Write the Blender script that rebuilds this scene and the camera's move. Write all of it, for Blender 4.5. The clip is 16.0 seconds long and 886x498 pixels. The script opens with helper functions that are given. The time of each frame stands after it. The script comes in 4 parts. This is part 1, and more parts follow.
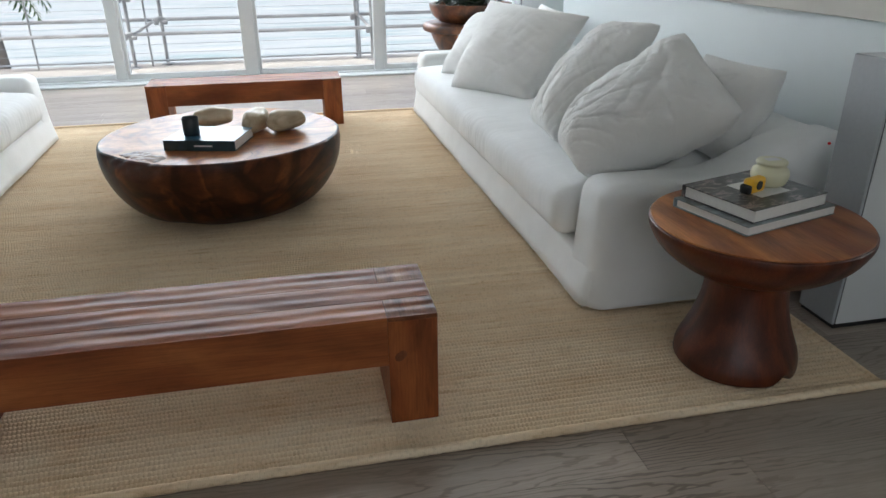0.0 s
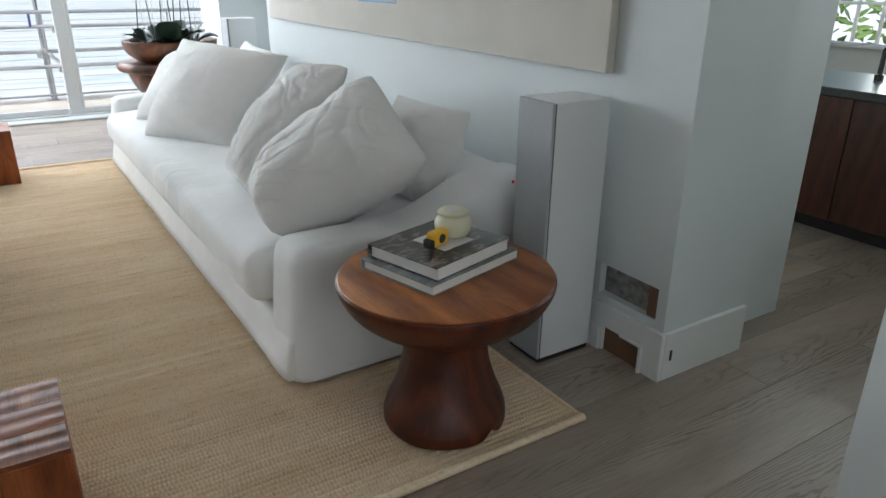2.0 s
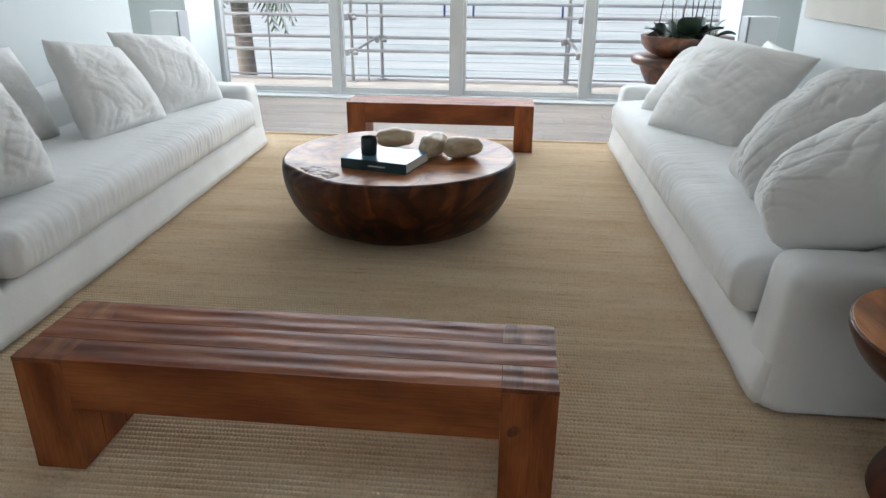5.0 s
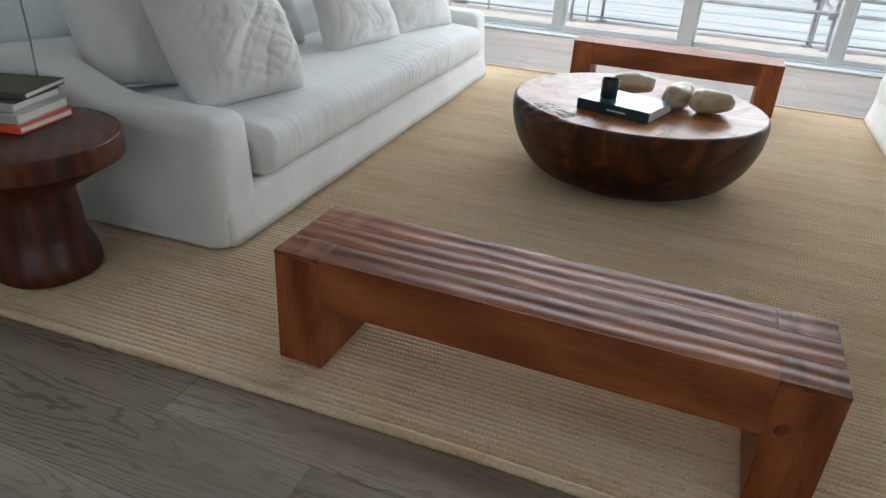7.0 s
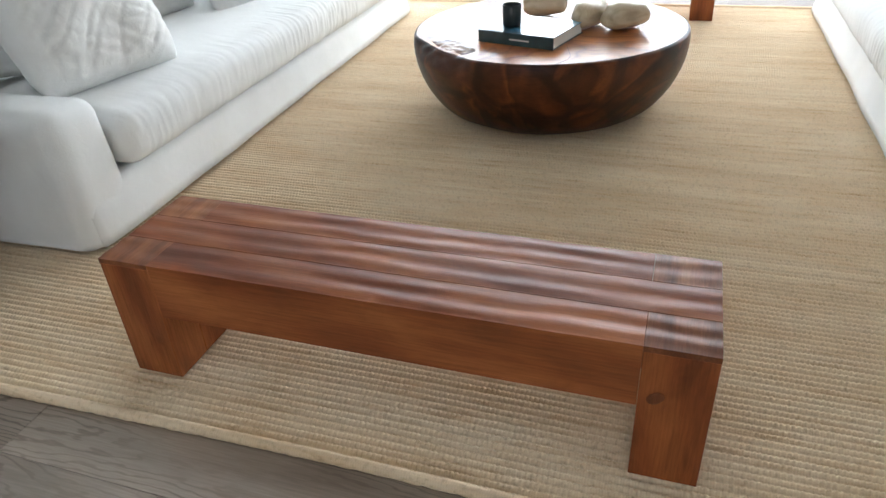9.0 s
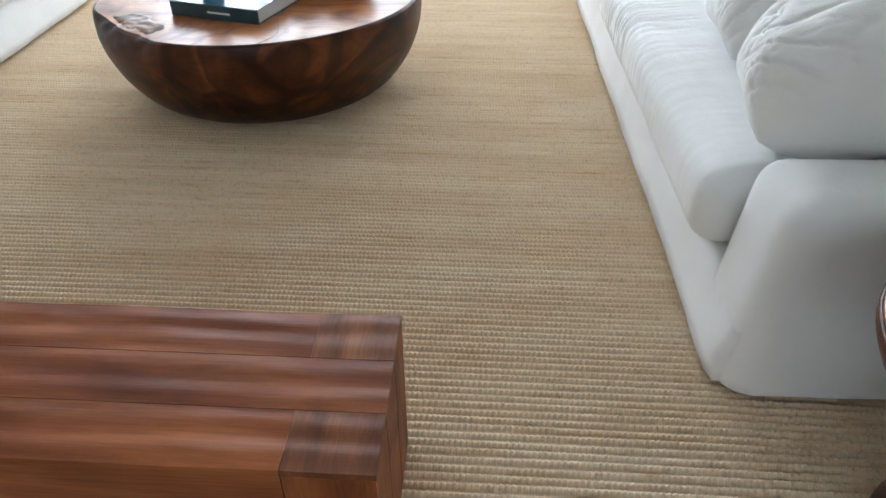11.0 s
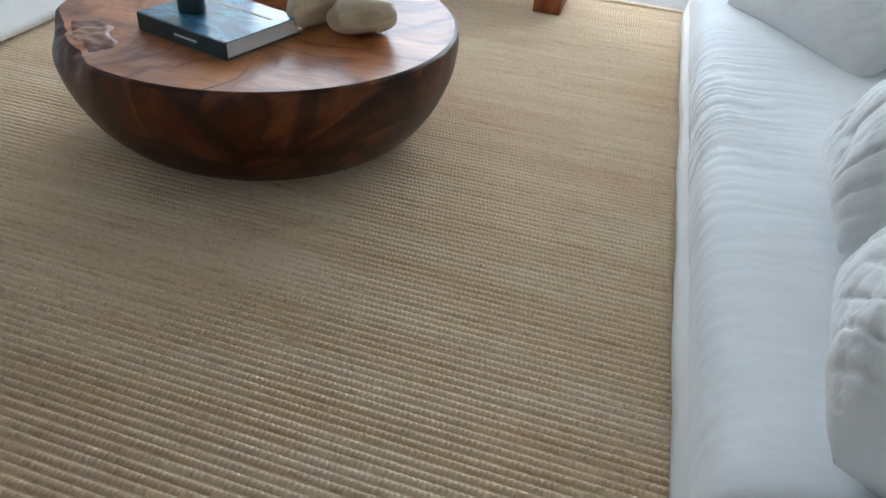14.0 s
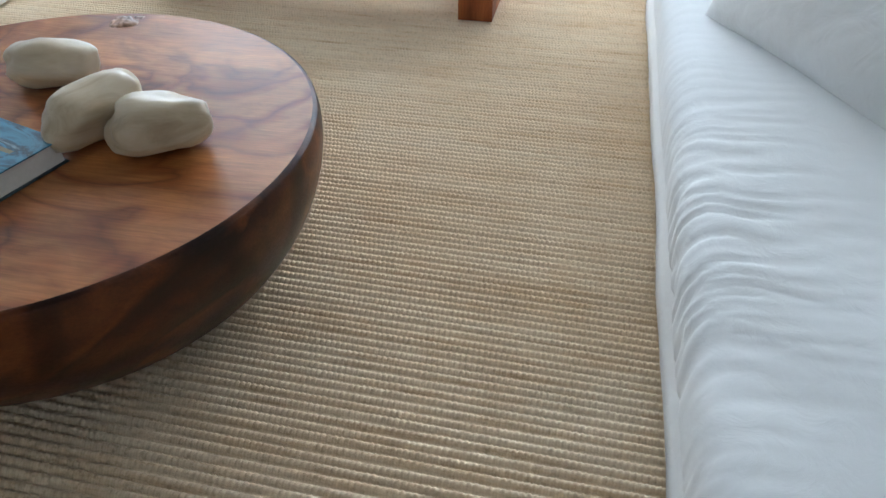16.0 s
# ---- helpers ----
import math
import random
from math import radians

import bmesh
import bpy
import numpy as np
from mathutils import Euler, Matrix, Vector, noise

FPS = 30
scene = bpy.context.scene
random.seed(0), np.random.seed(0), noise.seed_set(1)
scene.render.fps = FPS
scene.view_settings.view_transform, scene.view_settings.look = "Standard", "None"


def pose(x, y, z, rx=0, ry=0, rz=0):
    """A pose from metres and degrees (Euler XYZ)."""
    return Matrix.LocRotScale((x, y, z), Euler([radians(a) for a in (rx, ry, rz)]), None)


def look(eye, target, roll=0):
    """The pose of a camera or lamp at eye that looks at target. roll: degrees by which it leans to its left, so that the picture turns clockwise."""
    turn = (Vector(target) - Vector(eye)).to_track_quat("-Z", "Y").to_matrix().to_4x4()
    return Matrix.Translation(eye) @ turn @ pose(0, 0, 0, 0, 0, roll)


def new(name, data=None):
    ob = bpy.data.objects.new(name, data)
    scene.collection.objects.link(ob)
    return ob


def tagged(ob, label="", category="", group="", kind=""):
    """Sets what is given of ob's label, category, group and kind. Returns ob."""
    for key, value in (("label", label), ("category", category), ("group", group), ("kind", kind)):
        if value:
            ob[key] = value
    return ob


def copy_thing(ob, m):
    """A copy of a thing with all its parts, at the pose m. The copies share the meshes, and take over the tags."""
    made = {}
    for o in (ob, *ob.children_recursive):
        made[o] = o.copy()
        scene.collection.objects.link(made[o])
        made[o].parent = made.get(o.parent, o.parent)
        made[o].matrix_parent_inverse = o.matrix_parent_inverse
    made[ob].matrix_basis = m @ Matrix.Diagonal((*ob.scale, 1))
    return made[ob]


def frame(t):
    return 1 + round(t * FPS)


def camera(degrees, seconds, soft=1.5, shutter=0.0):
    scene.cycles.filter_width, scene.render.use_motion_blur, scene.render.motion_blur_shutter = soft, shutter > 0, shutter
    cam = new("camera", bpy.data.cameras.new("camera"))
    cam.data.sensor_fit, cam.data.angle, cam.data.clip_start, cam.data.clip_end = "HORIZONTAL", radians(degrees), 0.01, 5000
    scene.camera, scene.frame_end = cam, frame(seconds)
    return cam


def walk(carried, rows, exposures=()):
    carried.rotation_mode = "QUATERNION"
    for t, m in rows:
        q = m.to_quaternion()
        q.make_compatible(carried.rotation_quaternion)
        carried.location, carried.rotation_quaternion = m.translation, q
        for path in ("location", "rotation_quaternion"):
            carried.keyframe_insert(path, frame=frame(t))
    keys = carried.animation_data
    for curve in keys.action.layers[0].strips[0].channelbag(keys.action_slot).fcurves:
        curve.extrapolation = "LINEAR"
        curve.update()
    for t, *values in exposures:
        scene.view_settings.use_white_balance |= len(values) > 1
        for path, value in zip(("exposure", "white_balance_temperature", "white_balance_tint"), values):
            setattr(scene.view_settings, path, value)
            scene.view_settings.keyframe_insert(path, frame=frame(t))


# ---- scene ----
cam = camera(65.2, 16.0)
U = 1.15  # metres in one unit of the plan
PATH = [
    (0, (0.754, 0.738, 1.47), (1.123, 2.53, 0.663), -0.5),
    (0.5, (0.876, 0.875, 1.478), (1.457, 2.609, 0.667), -0.2),
    (1, (0.996, 0.946, 1.495), (1.792, 2.599, 0.699), 0.2),
    (1.5, (1.076, 0.939, 1.501), (2.019, 2.528, 0.737), 0.3),
    (2, (1.144, 0.925, 1.513), (2.134, 2.498, 0.774), 0.6),
    (2.5, (1.179, 0.937, 1.509), (2.127, 2.54, 0.78), 0.2),
    (3, (1.169, 0.945, 1.507), (1.979, 2.625, 0.786), -0.5),
    (3.5, (1.118, 0.959, 1.507), (1.669, 2.742, 0.788), -1.0),
    (4, (1.07, 0.962, 1.507), (1.368, 2.805, 0.791), -0.7),
    (4.5, (1.015, 0.954, 1.502), (1.08, 2.818, 0.78), 0.1),
    (5, (0.957, 0.972, 1.483), (0.773, 2.816, 0.732), 0.5),
    (5.2, (0.933, 0.966, 1.488), (0.658, 2.792, 0.72), 0.6),
    (7.3, (0.586, 1.051, 1.394), (-0.056, 2.691, 0.446), 3.6),
    (7.5, (0.557, 1.074, 1.383), (-0.107, 2.689, 0.407), 2.9),
    (8, (0.659, 1.184, 1.368), (-0.055, 2.743, 0.337), -1.6),
    (8.5, (0.841, 1.311, 1.379), (0.151, 2.868, 0.331), -3.4),
    (9, (0.962, 1.41, 1.391), (0.375, 2.999, 0.327), -3.6),
    (9.5, (1.054, 1.585, 1.381), (0.608, 3.205, 0.296), -4.2),
    (10, (1.139, 1.76, 1.35), (0.921, 3.409, 0.238), -3.7),
    (10.2, (1.155, 1.798, 1.347), (1.017, 3.443, 0.217), -2.8),
    (12.3, (1.432, 2.262, 1.387), (1.312, 3.802, 0.117), 2.1),
    (12.5, (1.434, 2.316, 1.381), (1.312, 3.876, 0.135), 2.4),
    (13, (1.478, 2.447, 1.345), (1.327, 4.059, 0.17), 4.5),
    (13.5, (1.556, 2.636, 1.331), (1.273, 4.24, 0.17), 5.6),
    (14, (1.559, 2.808, 1.308), (1.179, 4.358, 0.102), 5.2),
    (14.5, (1.488, 3.079, 1.313), (1.121, 4.616, 0.088), 4.5),
    (15, (1.471, 3.31, 1.308), (1.161, 4.84, 0.058), 3.7),
    (15.5, (1.544, 3.588, 1.307), (1.191, 5.093, 0.038), 0.9),
    (16, (1.577, 3.816, 1.293), (1.245, 5.295, -0.012), -0.3),
]
walk(cam, [(t, look(eye, target, roll)) for t, eye, target, roll in PATH],
     exposures=[(0, 0.07, 6250, 10), (2, 0.20, 6250, 10), (3.6, 0.08, 6250, 10), (5.2, -0.03, 6250, 10), (7.5, 0.13, 6250, 10), (8.3, 0.45, 6250, 10), (9, 0.80, 6250, 10), (10.2, 0.70, 6150, 10), (12.5, 0.65, 5950, 9), (14, 0.22, 5750, 8), (16, 0.05, 5700, 8)])

# ---- light ----
world = bpy.data.worlds.new("sky")
scene.world = world
world.use_nodes = True
wn = world.node_tree
sky = wn.nodes.new("ShaderNodeTexSky")
sky.sky_type, sky.sun_disc = "NISHITA", False
sky.sun_elevation, sky.sun_rotation = radians(52), radians(255)
sky.dust_density, sky.ozone_density = 4.0, 1.0
wn.links.new(sky.outputs[0], wn.nodes["Background"].inputs[0])
wn.nodes["Background"].inputs[1].default_value = 0.15
sun_data = bpy.data.lights.new("sun", "SUN")
sun_data.energy, sun_data.angle, sun_data.color = 4.5, radians(8), (1.0, 0.96, 0.9)
sun = new("sun", sun_data)
sun.matrix_world = look((-30, -8, 40), (0, 0, 0))


def area_lamp(name, eye, target, w, h, watts, color):
    d = bpy.data.lights.new(name, "AREA")
    d.shape, d.size, d.size_y, d.energy, d.color = "RECTANGLE", w * U, h * U, watts, color
    o = new(name, d)
    o.matrix_world = look(Vector(eye) * U, Vector(target) * U)
    return o


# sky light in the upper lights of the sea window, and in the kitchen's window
area_lamp("sea_window_light", (0.25, 8.5, 1.75), (0.25, 4.0, 0.3), 4.9, 1.0, 160, (0.9, 0.96, 1.0))
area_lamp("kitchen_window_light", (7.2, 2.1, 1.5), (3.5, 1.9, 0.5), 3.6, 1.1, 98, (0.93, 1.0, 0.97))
area_lamp("rear_window_light", (0.4, -2.4, 1.5), (0.4, 3.0, 0.3), 3.4, 1.1, 18, (1.0, 0.98, 0.95))

# ---- materials ----


def material(name, rough=0.6, metal=0.0):
    m = bpy.data.materials.new(name)
    m.use_nodes = True
    b = m.node_tree.nodes["Principled BSDF"]
    b.inputs["Roughness"].default_value, b.inputs["Metallic"].default_value = rough, metal
    return m, m.node_tree, b


def node(nt, kind, **values):
    n = nt.nodes.new(kind)
    for key, v in values.items():
        n.inputs[key.replace("_", " ")].default_value = v
    return n


def coords(nt, scale=(1, 1, 1), rot=(0, 0, 0), random_shift=False):
    tc = nt.nodes.new("ShaderNodeTexCoord")
    mp = nt.nodes.new("ShaderNodeMapping")
    mp.inputs["Scale"].default_value = scale
    mp.inputs["Rotation"].default_value = [radians(a) for a in rot]
    nt.links.new(tc.outputs["Object"], mp.inputs[0])
    if random_shift:
        info = nt.nodes.new("ShaderNodeObjectInfo")
        mul = nt.nodes.new("ShaderNodeVectorMath")
        mul.operation = "MULTIPLY"
        mul.inputs[1].default_value = (37.0, 19.0, 11.0)
        cmb = nt.nodes.new("ShaderNodeCombineXYZ")
        for k in range(3):
            nt.links.new(info.outputs["Random"], cmb.inputs[k])
        nt.links.new(cmb.outputs[0], mul.inputs[0])
        nt.links.new(mul.outputs[0], mp.inputs["Location"])
    return mp.outputs[0]


def ramp(nt, fac, stops):
    r = nt.nodes.new("ShaderNodeValToRGB")
    els = r.color_ramp.elements
    els[0].position, els[0].color = stops[0][0], (*stops[0][1], 1)
    els[1].position, els[1].color = stops[-1][0], (*stops[-1][1], 1)
    for p, c in stops[1:-1]:
        e = els.new(p)
        e.color = (*c, 1)
    nt.links.new(fac, r.inputs[0])
    return r.outputs[0]


def mix(nt, fac, a, b, how="MIX"):
    n = nt.nodes.new("ShaderNodeMix")
    n.data_type, n.blend_type = "RGBA", how
    for s, v in ((n.inputs[0], fac), (n.inputs[6], a), (n.inputs[7], b)):
        if isinstance(v, (int, float)):
            s.default_value = v
        elif isinstance(v, tuple):
            s.default_value = (*v, 1)
        else:
            nt.links.new(v, s)
    return n.outputs[2]


def noise_tex(nt, vec, scale, detail=4.0, rough=0.55, distortion=0.0):
    n = node(nt, "ShaderNodeTexNoise", Scale=scale, Detail=detail, Roughness=rough, Distortion=distortion)
    nt.links.new(vec, n.inputs["Vector"])
    return n.outputs["Fac"]


def bump(nt, b, height, strength, distance=0.002):
    n = node(nt, "ShaderNodeBump", Strength=strength, Distance=distance)
    nt.links.new(height, n.inputs["Height"])
    nt.links.new(n.outputs[0], b.inputs["Normal"])
    return n


def wood(name, dark, mid, light, axis="x", rough=0.35, ring=7.0, coat=0.25, random_shift=True, figure=0.5, burl=0.0, veins=True, gloss=0.5, along=0.12, mottled=0.6):
    """Wood with its grain along one axis of the object."""
    m, nt, b = material(name, rough)
    stretch = {"x": (along, 1, 1), "y": (1, along, 1), "z": (1, 1, along)}[axis]
    v = coords(nt, stretch, random_shift=random_shift)
    warp = noise_tex(nt, v, 2.2, 3.0, 0.5, figure)
    w = node(nt, "ShaderNodeTexWave", Scale=ring, Distortion=5.0, Detail=3.0, Detail_Scale=1.4)
    w.wave_type, w.bands_direction = "BANDS", "DIAGONAL"
    nt.links.new(v, w.inputs["Vector"])
    fine = noise_tex(nt, coords(nt, tuple(60 if a == 1 else 2.4 for a in stretch), random_shift=random_shift), 3.0, 5.0, 0.7)
    c = ramp(nt, w.outputs["Fac"], [(0.0, dark), (0.45, mid), (1.0, light)])
    c = mix(nt, 0.6, c, ramp(nt, warp, [(0.3, dark), (0.5, mid), (0.7, light)]))
    if burl:
        v2 = coords(nt, (1, 1, 1))
        fig = noise_tex(nt, v2, 2.0, 3.0, 0.5, 1.4)
        if not veins:
            c = mix(nt, burl, c, ramp(nt, fig, [(0.3, mid), (0.40, light), (0.455, mid), (0.485, dark), (0.505, mid), (0.56, light), (0.72, light)]))
        else:
            c = mix(nt, burl, c, ramp(nt, fig, [(0.36, dark), (0.44, mid), (0.5, light), (0.54, tuple(a * 0.55 for a in dark)), (0.6, mid), (0.75, light)]))
        if veins:
            swirl = nt.nodes.new("ShaderNodeTexNoise")
            swirl.inputs["Scale"].default_value, swirl.inputs["Detail"].default_value = 3.2, 2.0
            nt.links.new(v2, swirl.inputs["Vector"])
            bent = nt.nodes.new("ShaderNodeVectorMath")
            bent.operation = "MULTIPLY_ADD"
            bent.inputs[1].default_value = (0.34, 0.34, 0.34)
            nt.links.new(swirl.outputs["Color"], bent.inputs[0])
            nt.links.new(v2, bent.inputs[2])
            cell = node(nt, "ShaderNodeTexVoronoi", Scale=2.5)
            cell.feature = "DISTANCE_TO_EDGE"
            nt.links.new(bent.outputs[0], cell.inputs["Vector"])
            c = mix(nt, 0.65, c, ramp(nt, cell.outputs["Distance"], [(0.0, (0.16, 0.13, 0.12)), (0.05, (0.3, 0.26, 0.24)), (0.1, (1.0, 1.0, 1.0)), (0.3, (1.35, 1.3, 1.25))]), "MULTIPLY")
    c = mix(nt, 0.5, c, ramp(nt, fine, [(0.3, (0.42, 0.42, 0.42)), (0.7, (1.25, 1.25, 1.25))]), "MULTIPLY")
    mottle = noise_tex(nt, coords(nt, tuple(13 if a == 1 else 5 for a in stretch), random_shift=random_shift), 1.0, 5.0, 0.62, 0.9)
    c = mix(nt, mottled, c, ramp(nt, mottle, [(0.32, (0.5, 0.44, 0.4)), (0.5, (0.98, 0.97, 0.96)), (0.68, (1.25, 1.25, 1.22))]), "MULTIPLY")
    info = nt.nodes.new("ShaderNodeObjectInfo")
    c = mix(nt, 0.3, c, ramp(nt, info.outputs["Random"], [(0.0, (0.65, 0.62, 0.6)), (1.0, (1.15, 1.15, 1.15))]), "MULTIPLY")
    nt.links.new(c, b.inputs["Base Color"])
    nt.links.new(ramp(nt, fine, [(0.2, (rough + 0.12,) * 3), (0.8, (rough - 0.08,) * 3)]), b.inputs["Roughness"])
    b.inputs["Coat Weight"].default_value, b.inputs["Coat Roughness"].default_value = coat, 0.2
    b.inputs["Specular IOR Level"].default_value = gloss
    bump(nt, b, fine, 0.15, 0.001)
    return m


BENCH = ((0.14, 0.031, 0.008), (0.26, 0.066, 0.017), (0.42, 0.138, 0.04))
bench_wood = wood("bench_wood_along", *BENCH, axis="x", rough=0.46, ring=3.0, coat=0.03, figure=1.6, gloss=0.3, along=0.3, mottled=0.35)
bench_wood_up = wood("bench_wood_upright", *BENCH, axis="z", rough=0.48, ring=3.0, coat=0.05, figure=1.6, gloss=0.28, along=0.3)
bench_wood_end = wood("bench_wood_end", (0.13, 0.037, 0.012), (0.25, 0.08, 0.027), (0.36, 0.13, 0.046), axis="y", rough=0.48, coat=0.06, gloss=0.32)
# Bowl wood: shade under the rim is part of its near-black colours.
table_shaded_wood = wood("coffee_table_shaded_wood", (0.008, 0.002, 0.0008), (0.05, 0.0125, 0.0035), (0.2, 0.058, 0.014), axis="x", rough=0.36, ring=0.6, coat=0.06, figure=0.8, burl=0.5, gloss=0.24)
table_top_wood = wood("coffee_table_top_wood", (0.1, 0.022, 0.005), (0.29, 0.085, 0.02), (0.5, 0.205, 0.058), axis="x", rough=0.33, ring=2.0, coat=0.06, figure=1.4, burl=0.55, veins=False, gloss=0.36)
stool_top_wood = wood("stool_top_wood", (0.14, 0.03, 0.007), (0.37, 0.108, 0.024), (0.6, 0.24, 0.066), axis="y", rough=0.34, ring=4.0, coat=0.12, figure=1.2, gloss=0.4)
# Pedestal and bowl underside: the shade below the top darkens these colours.
stool_shaded_wood = wood("stool_shaded_wood", (0.022, 0.0042, 0.0013), (0.08, 0.0145, 0.0036), (0.165, 0.035, 0.0085), axis="z", rough=0.38, coat=0.1, figure=0.8, gloss=0.4)
planter_wood = wood("planter_wood", (0.055, 0.016, 0.007), (0.15, 0.048, 0.017), (0.24, 0.09, 0.034), axis="x", rough=0.35, figure=1.0, burl=0.4)
cabinet_wood = wood("cabinet_wood", (0.05, 0.015, 0.009), (0.09, 0.026, 0.014), (0.12, 0.038, 0.02), axis="z", rough=0.4)
live_edge = wood("live_edge_wood", (0.06, 0.02, 0.009), (0.19, 0.078, 0.036), (0.42, 0.25, 0.155), axis="x", rough=0.4, ring=14.0, figure=4.0, burl=0.6, coat=0.1, gloss=0.35)


def oak_floor():
    """Grey oiled oak: nested arches of grain down the middle of each board."""
    m, nt, b = material("grey_oak", 0.34)
    tc = nt.nodes.new("ShaderNodeTexCoord")
    info = nt.nodes.new("ShaderNodeObjectInfo")
    sep = nt.nodes.new("ShaderNodeSeparateXYZ")
    nt.links.new(tc.outputs["Generated"], sep.inputs[0])
    warp = noise_tex(nt, coords(nt, (1.6, 7.0, 1), random_shift=True), 1.0, 4.0, 0.6)

    def calc(op, p, q, r=None):
        n = nt.nodes.new("ShaderNodeMath")
        n.operation = op
        for sock, val in zip(n.inputs, (p, q, r)):
            if isinstance(val, (int, float)):
                sock.default_value = val
            elif val is not None:
                nt.links.new(val, sock)
        return n.outputs[0]

    gy = calc("ADD", calc("SUBTRACT", sep.outputs["Y"], 0.5), calc("MULTIPLY", calc("SUBTRACT", info.outputs["Random"], 0.5), 0.5))
    arch = calc("MULTIPLY", calc("MULTIPLY", gy, gy), 150.0)
    f = calc("ADD", calc("MULTIPLY", sep.outputs["X"], 34.0), arch)
    f = calc("ADD", f, calc("MULTIPLY", warp, 44.0))
    lines = calc("SINE", calc("ADD", f, calc("MULTIPLY", info.outputs["Random"], 60.0)), 0.0)
    shown = ramp(nt, noise_tex(nt, coords(nt, (0.7, 3.0, 1), random_shift=True), 1.0, 2.0), [(0.36, (0.0, 0.0, 0.0)), (0.56, (1.0, 1.0, 1.0))])
    fine = noise_tex(nt, coords(nt, (7, 170, 1), random_shift=True), 1.0, 5.0, 0.7)
    broad = noise_tex(nt, coords(nt, (0.6, 3, 1), random_shift=True), 1.2, 4.0)
    c = ramp(nt, broad, [(0.3, (0.28, 0.226, 0.184)), (0.7, (0.45, 0.378, 0.315))])
    grain = ramp(nt, lines, [(0.0, (1.0, 1.0, 1.0)), (0.55, (0.97, 0.97, 0.97)), (0.86, (0.36, 0.33, 0.31)), (1.0, (0.26, 0.23, 0.21))])
    c = mix(nt, shown, c, mix(nt, 0.62, c, grain, "MULTIPLY"))
    c = mix(nt, 0.4, c, ramp(nt, fine, [(0.35, (0.55, 0.55, 0.55)), (0.65, (1.12, 1.12, 1.12))]), "MULTIPLY")
    c = mix(nt, 0.5, c, ramp(nt, info.outputs["Random"], [(0.0, (0.76, 0.74, 0.72)), (1.0, (1.12, 1.1, 1.08))]), "MULTIPLY")
    nt.links.new(c, b.inputs["Base Color"])
    b.inputs["Coat Weight"].default_value, b.inputs["Coat Roughness"].default_value = 0.35, 0.22
    bump(nt, b, fine, 0.2, 0.001)
    return m


def fabric(name, color, fold=0.5):
    m, nt, b = material(name, 0.9)
    v = coords(nt)
    broad = noise_tex(nt, v, 3.0, 4.0)
    c = mix(nt, 1.0, color, ramp(nt, broad, [(0.3, (0.93, 0.93, 0.93)), (0.7, (1.02, 1.02, 1.02))]), "MULTIPLY")
    nt.links.new(c, b.inputs["Base Color"])
    b.inputs["Sheen Weight"].default_value = 0.15
    weave = noise_tex(nt, v, 700.0, 2.0)
    crease = noise_tex(nt, v, 14.0, 5.0, 0.6, 1.2)
    add = nt.nodes.new("ShaderNodeMath")
    add.operation = "MULTIPLY_ADD"
    add.inputs[1].default_value = 0.08
    nt.links.new(weave, add.inputs[0])
    nt.links.new(crease, add.inputs[2])
    bump(nt, b, add.outputs[0], fold, 0.006)
    return m


def plain(name, color, rough=0.6, metal=0.0, vary=0.06, scale=4.0, relief=0.05):
    m, nt, b = material(name, rough, metal)
    f = noise_tex(nt, coords(nt), scale, 5.0)
    lo, hi = tuple(a * (1 - vary) for a in color), tuple(a * (1 + vary) for a in color)
    nt.links.new(ramp(nt, f, [(0.3, lo), (0.7, hi)]), b.inputs["Base Color"])
    if relief:
        bump(nt, b, noise_tex(nt, coords(nt), scale * 40, 3.0), relief, 0.001)
    return m


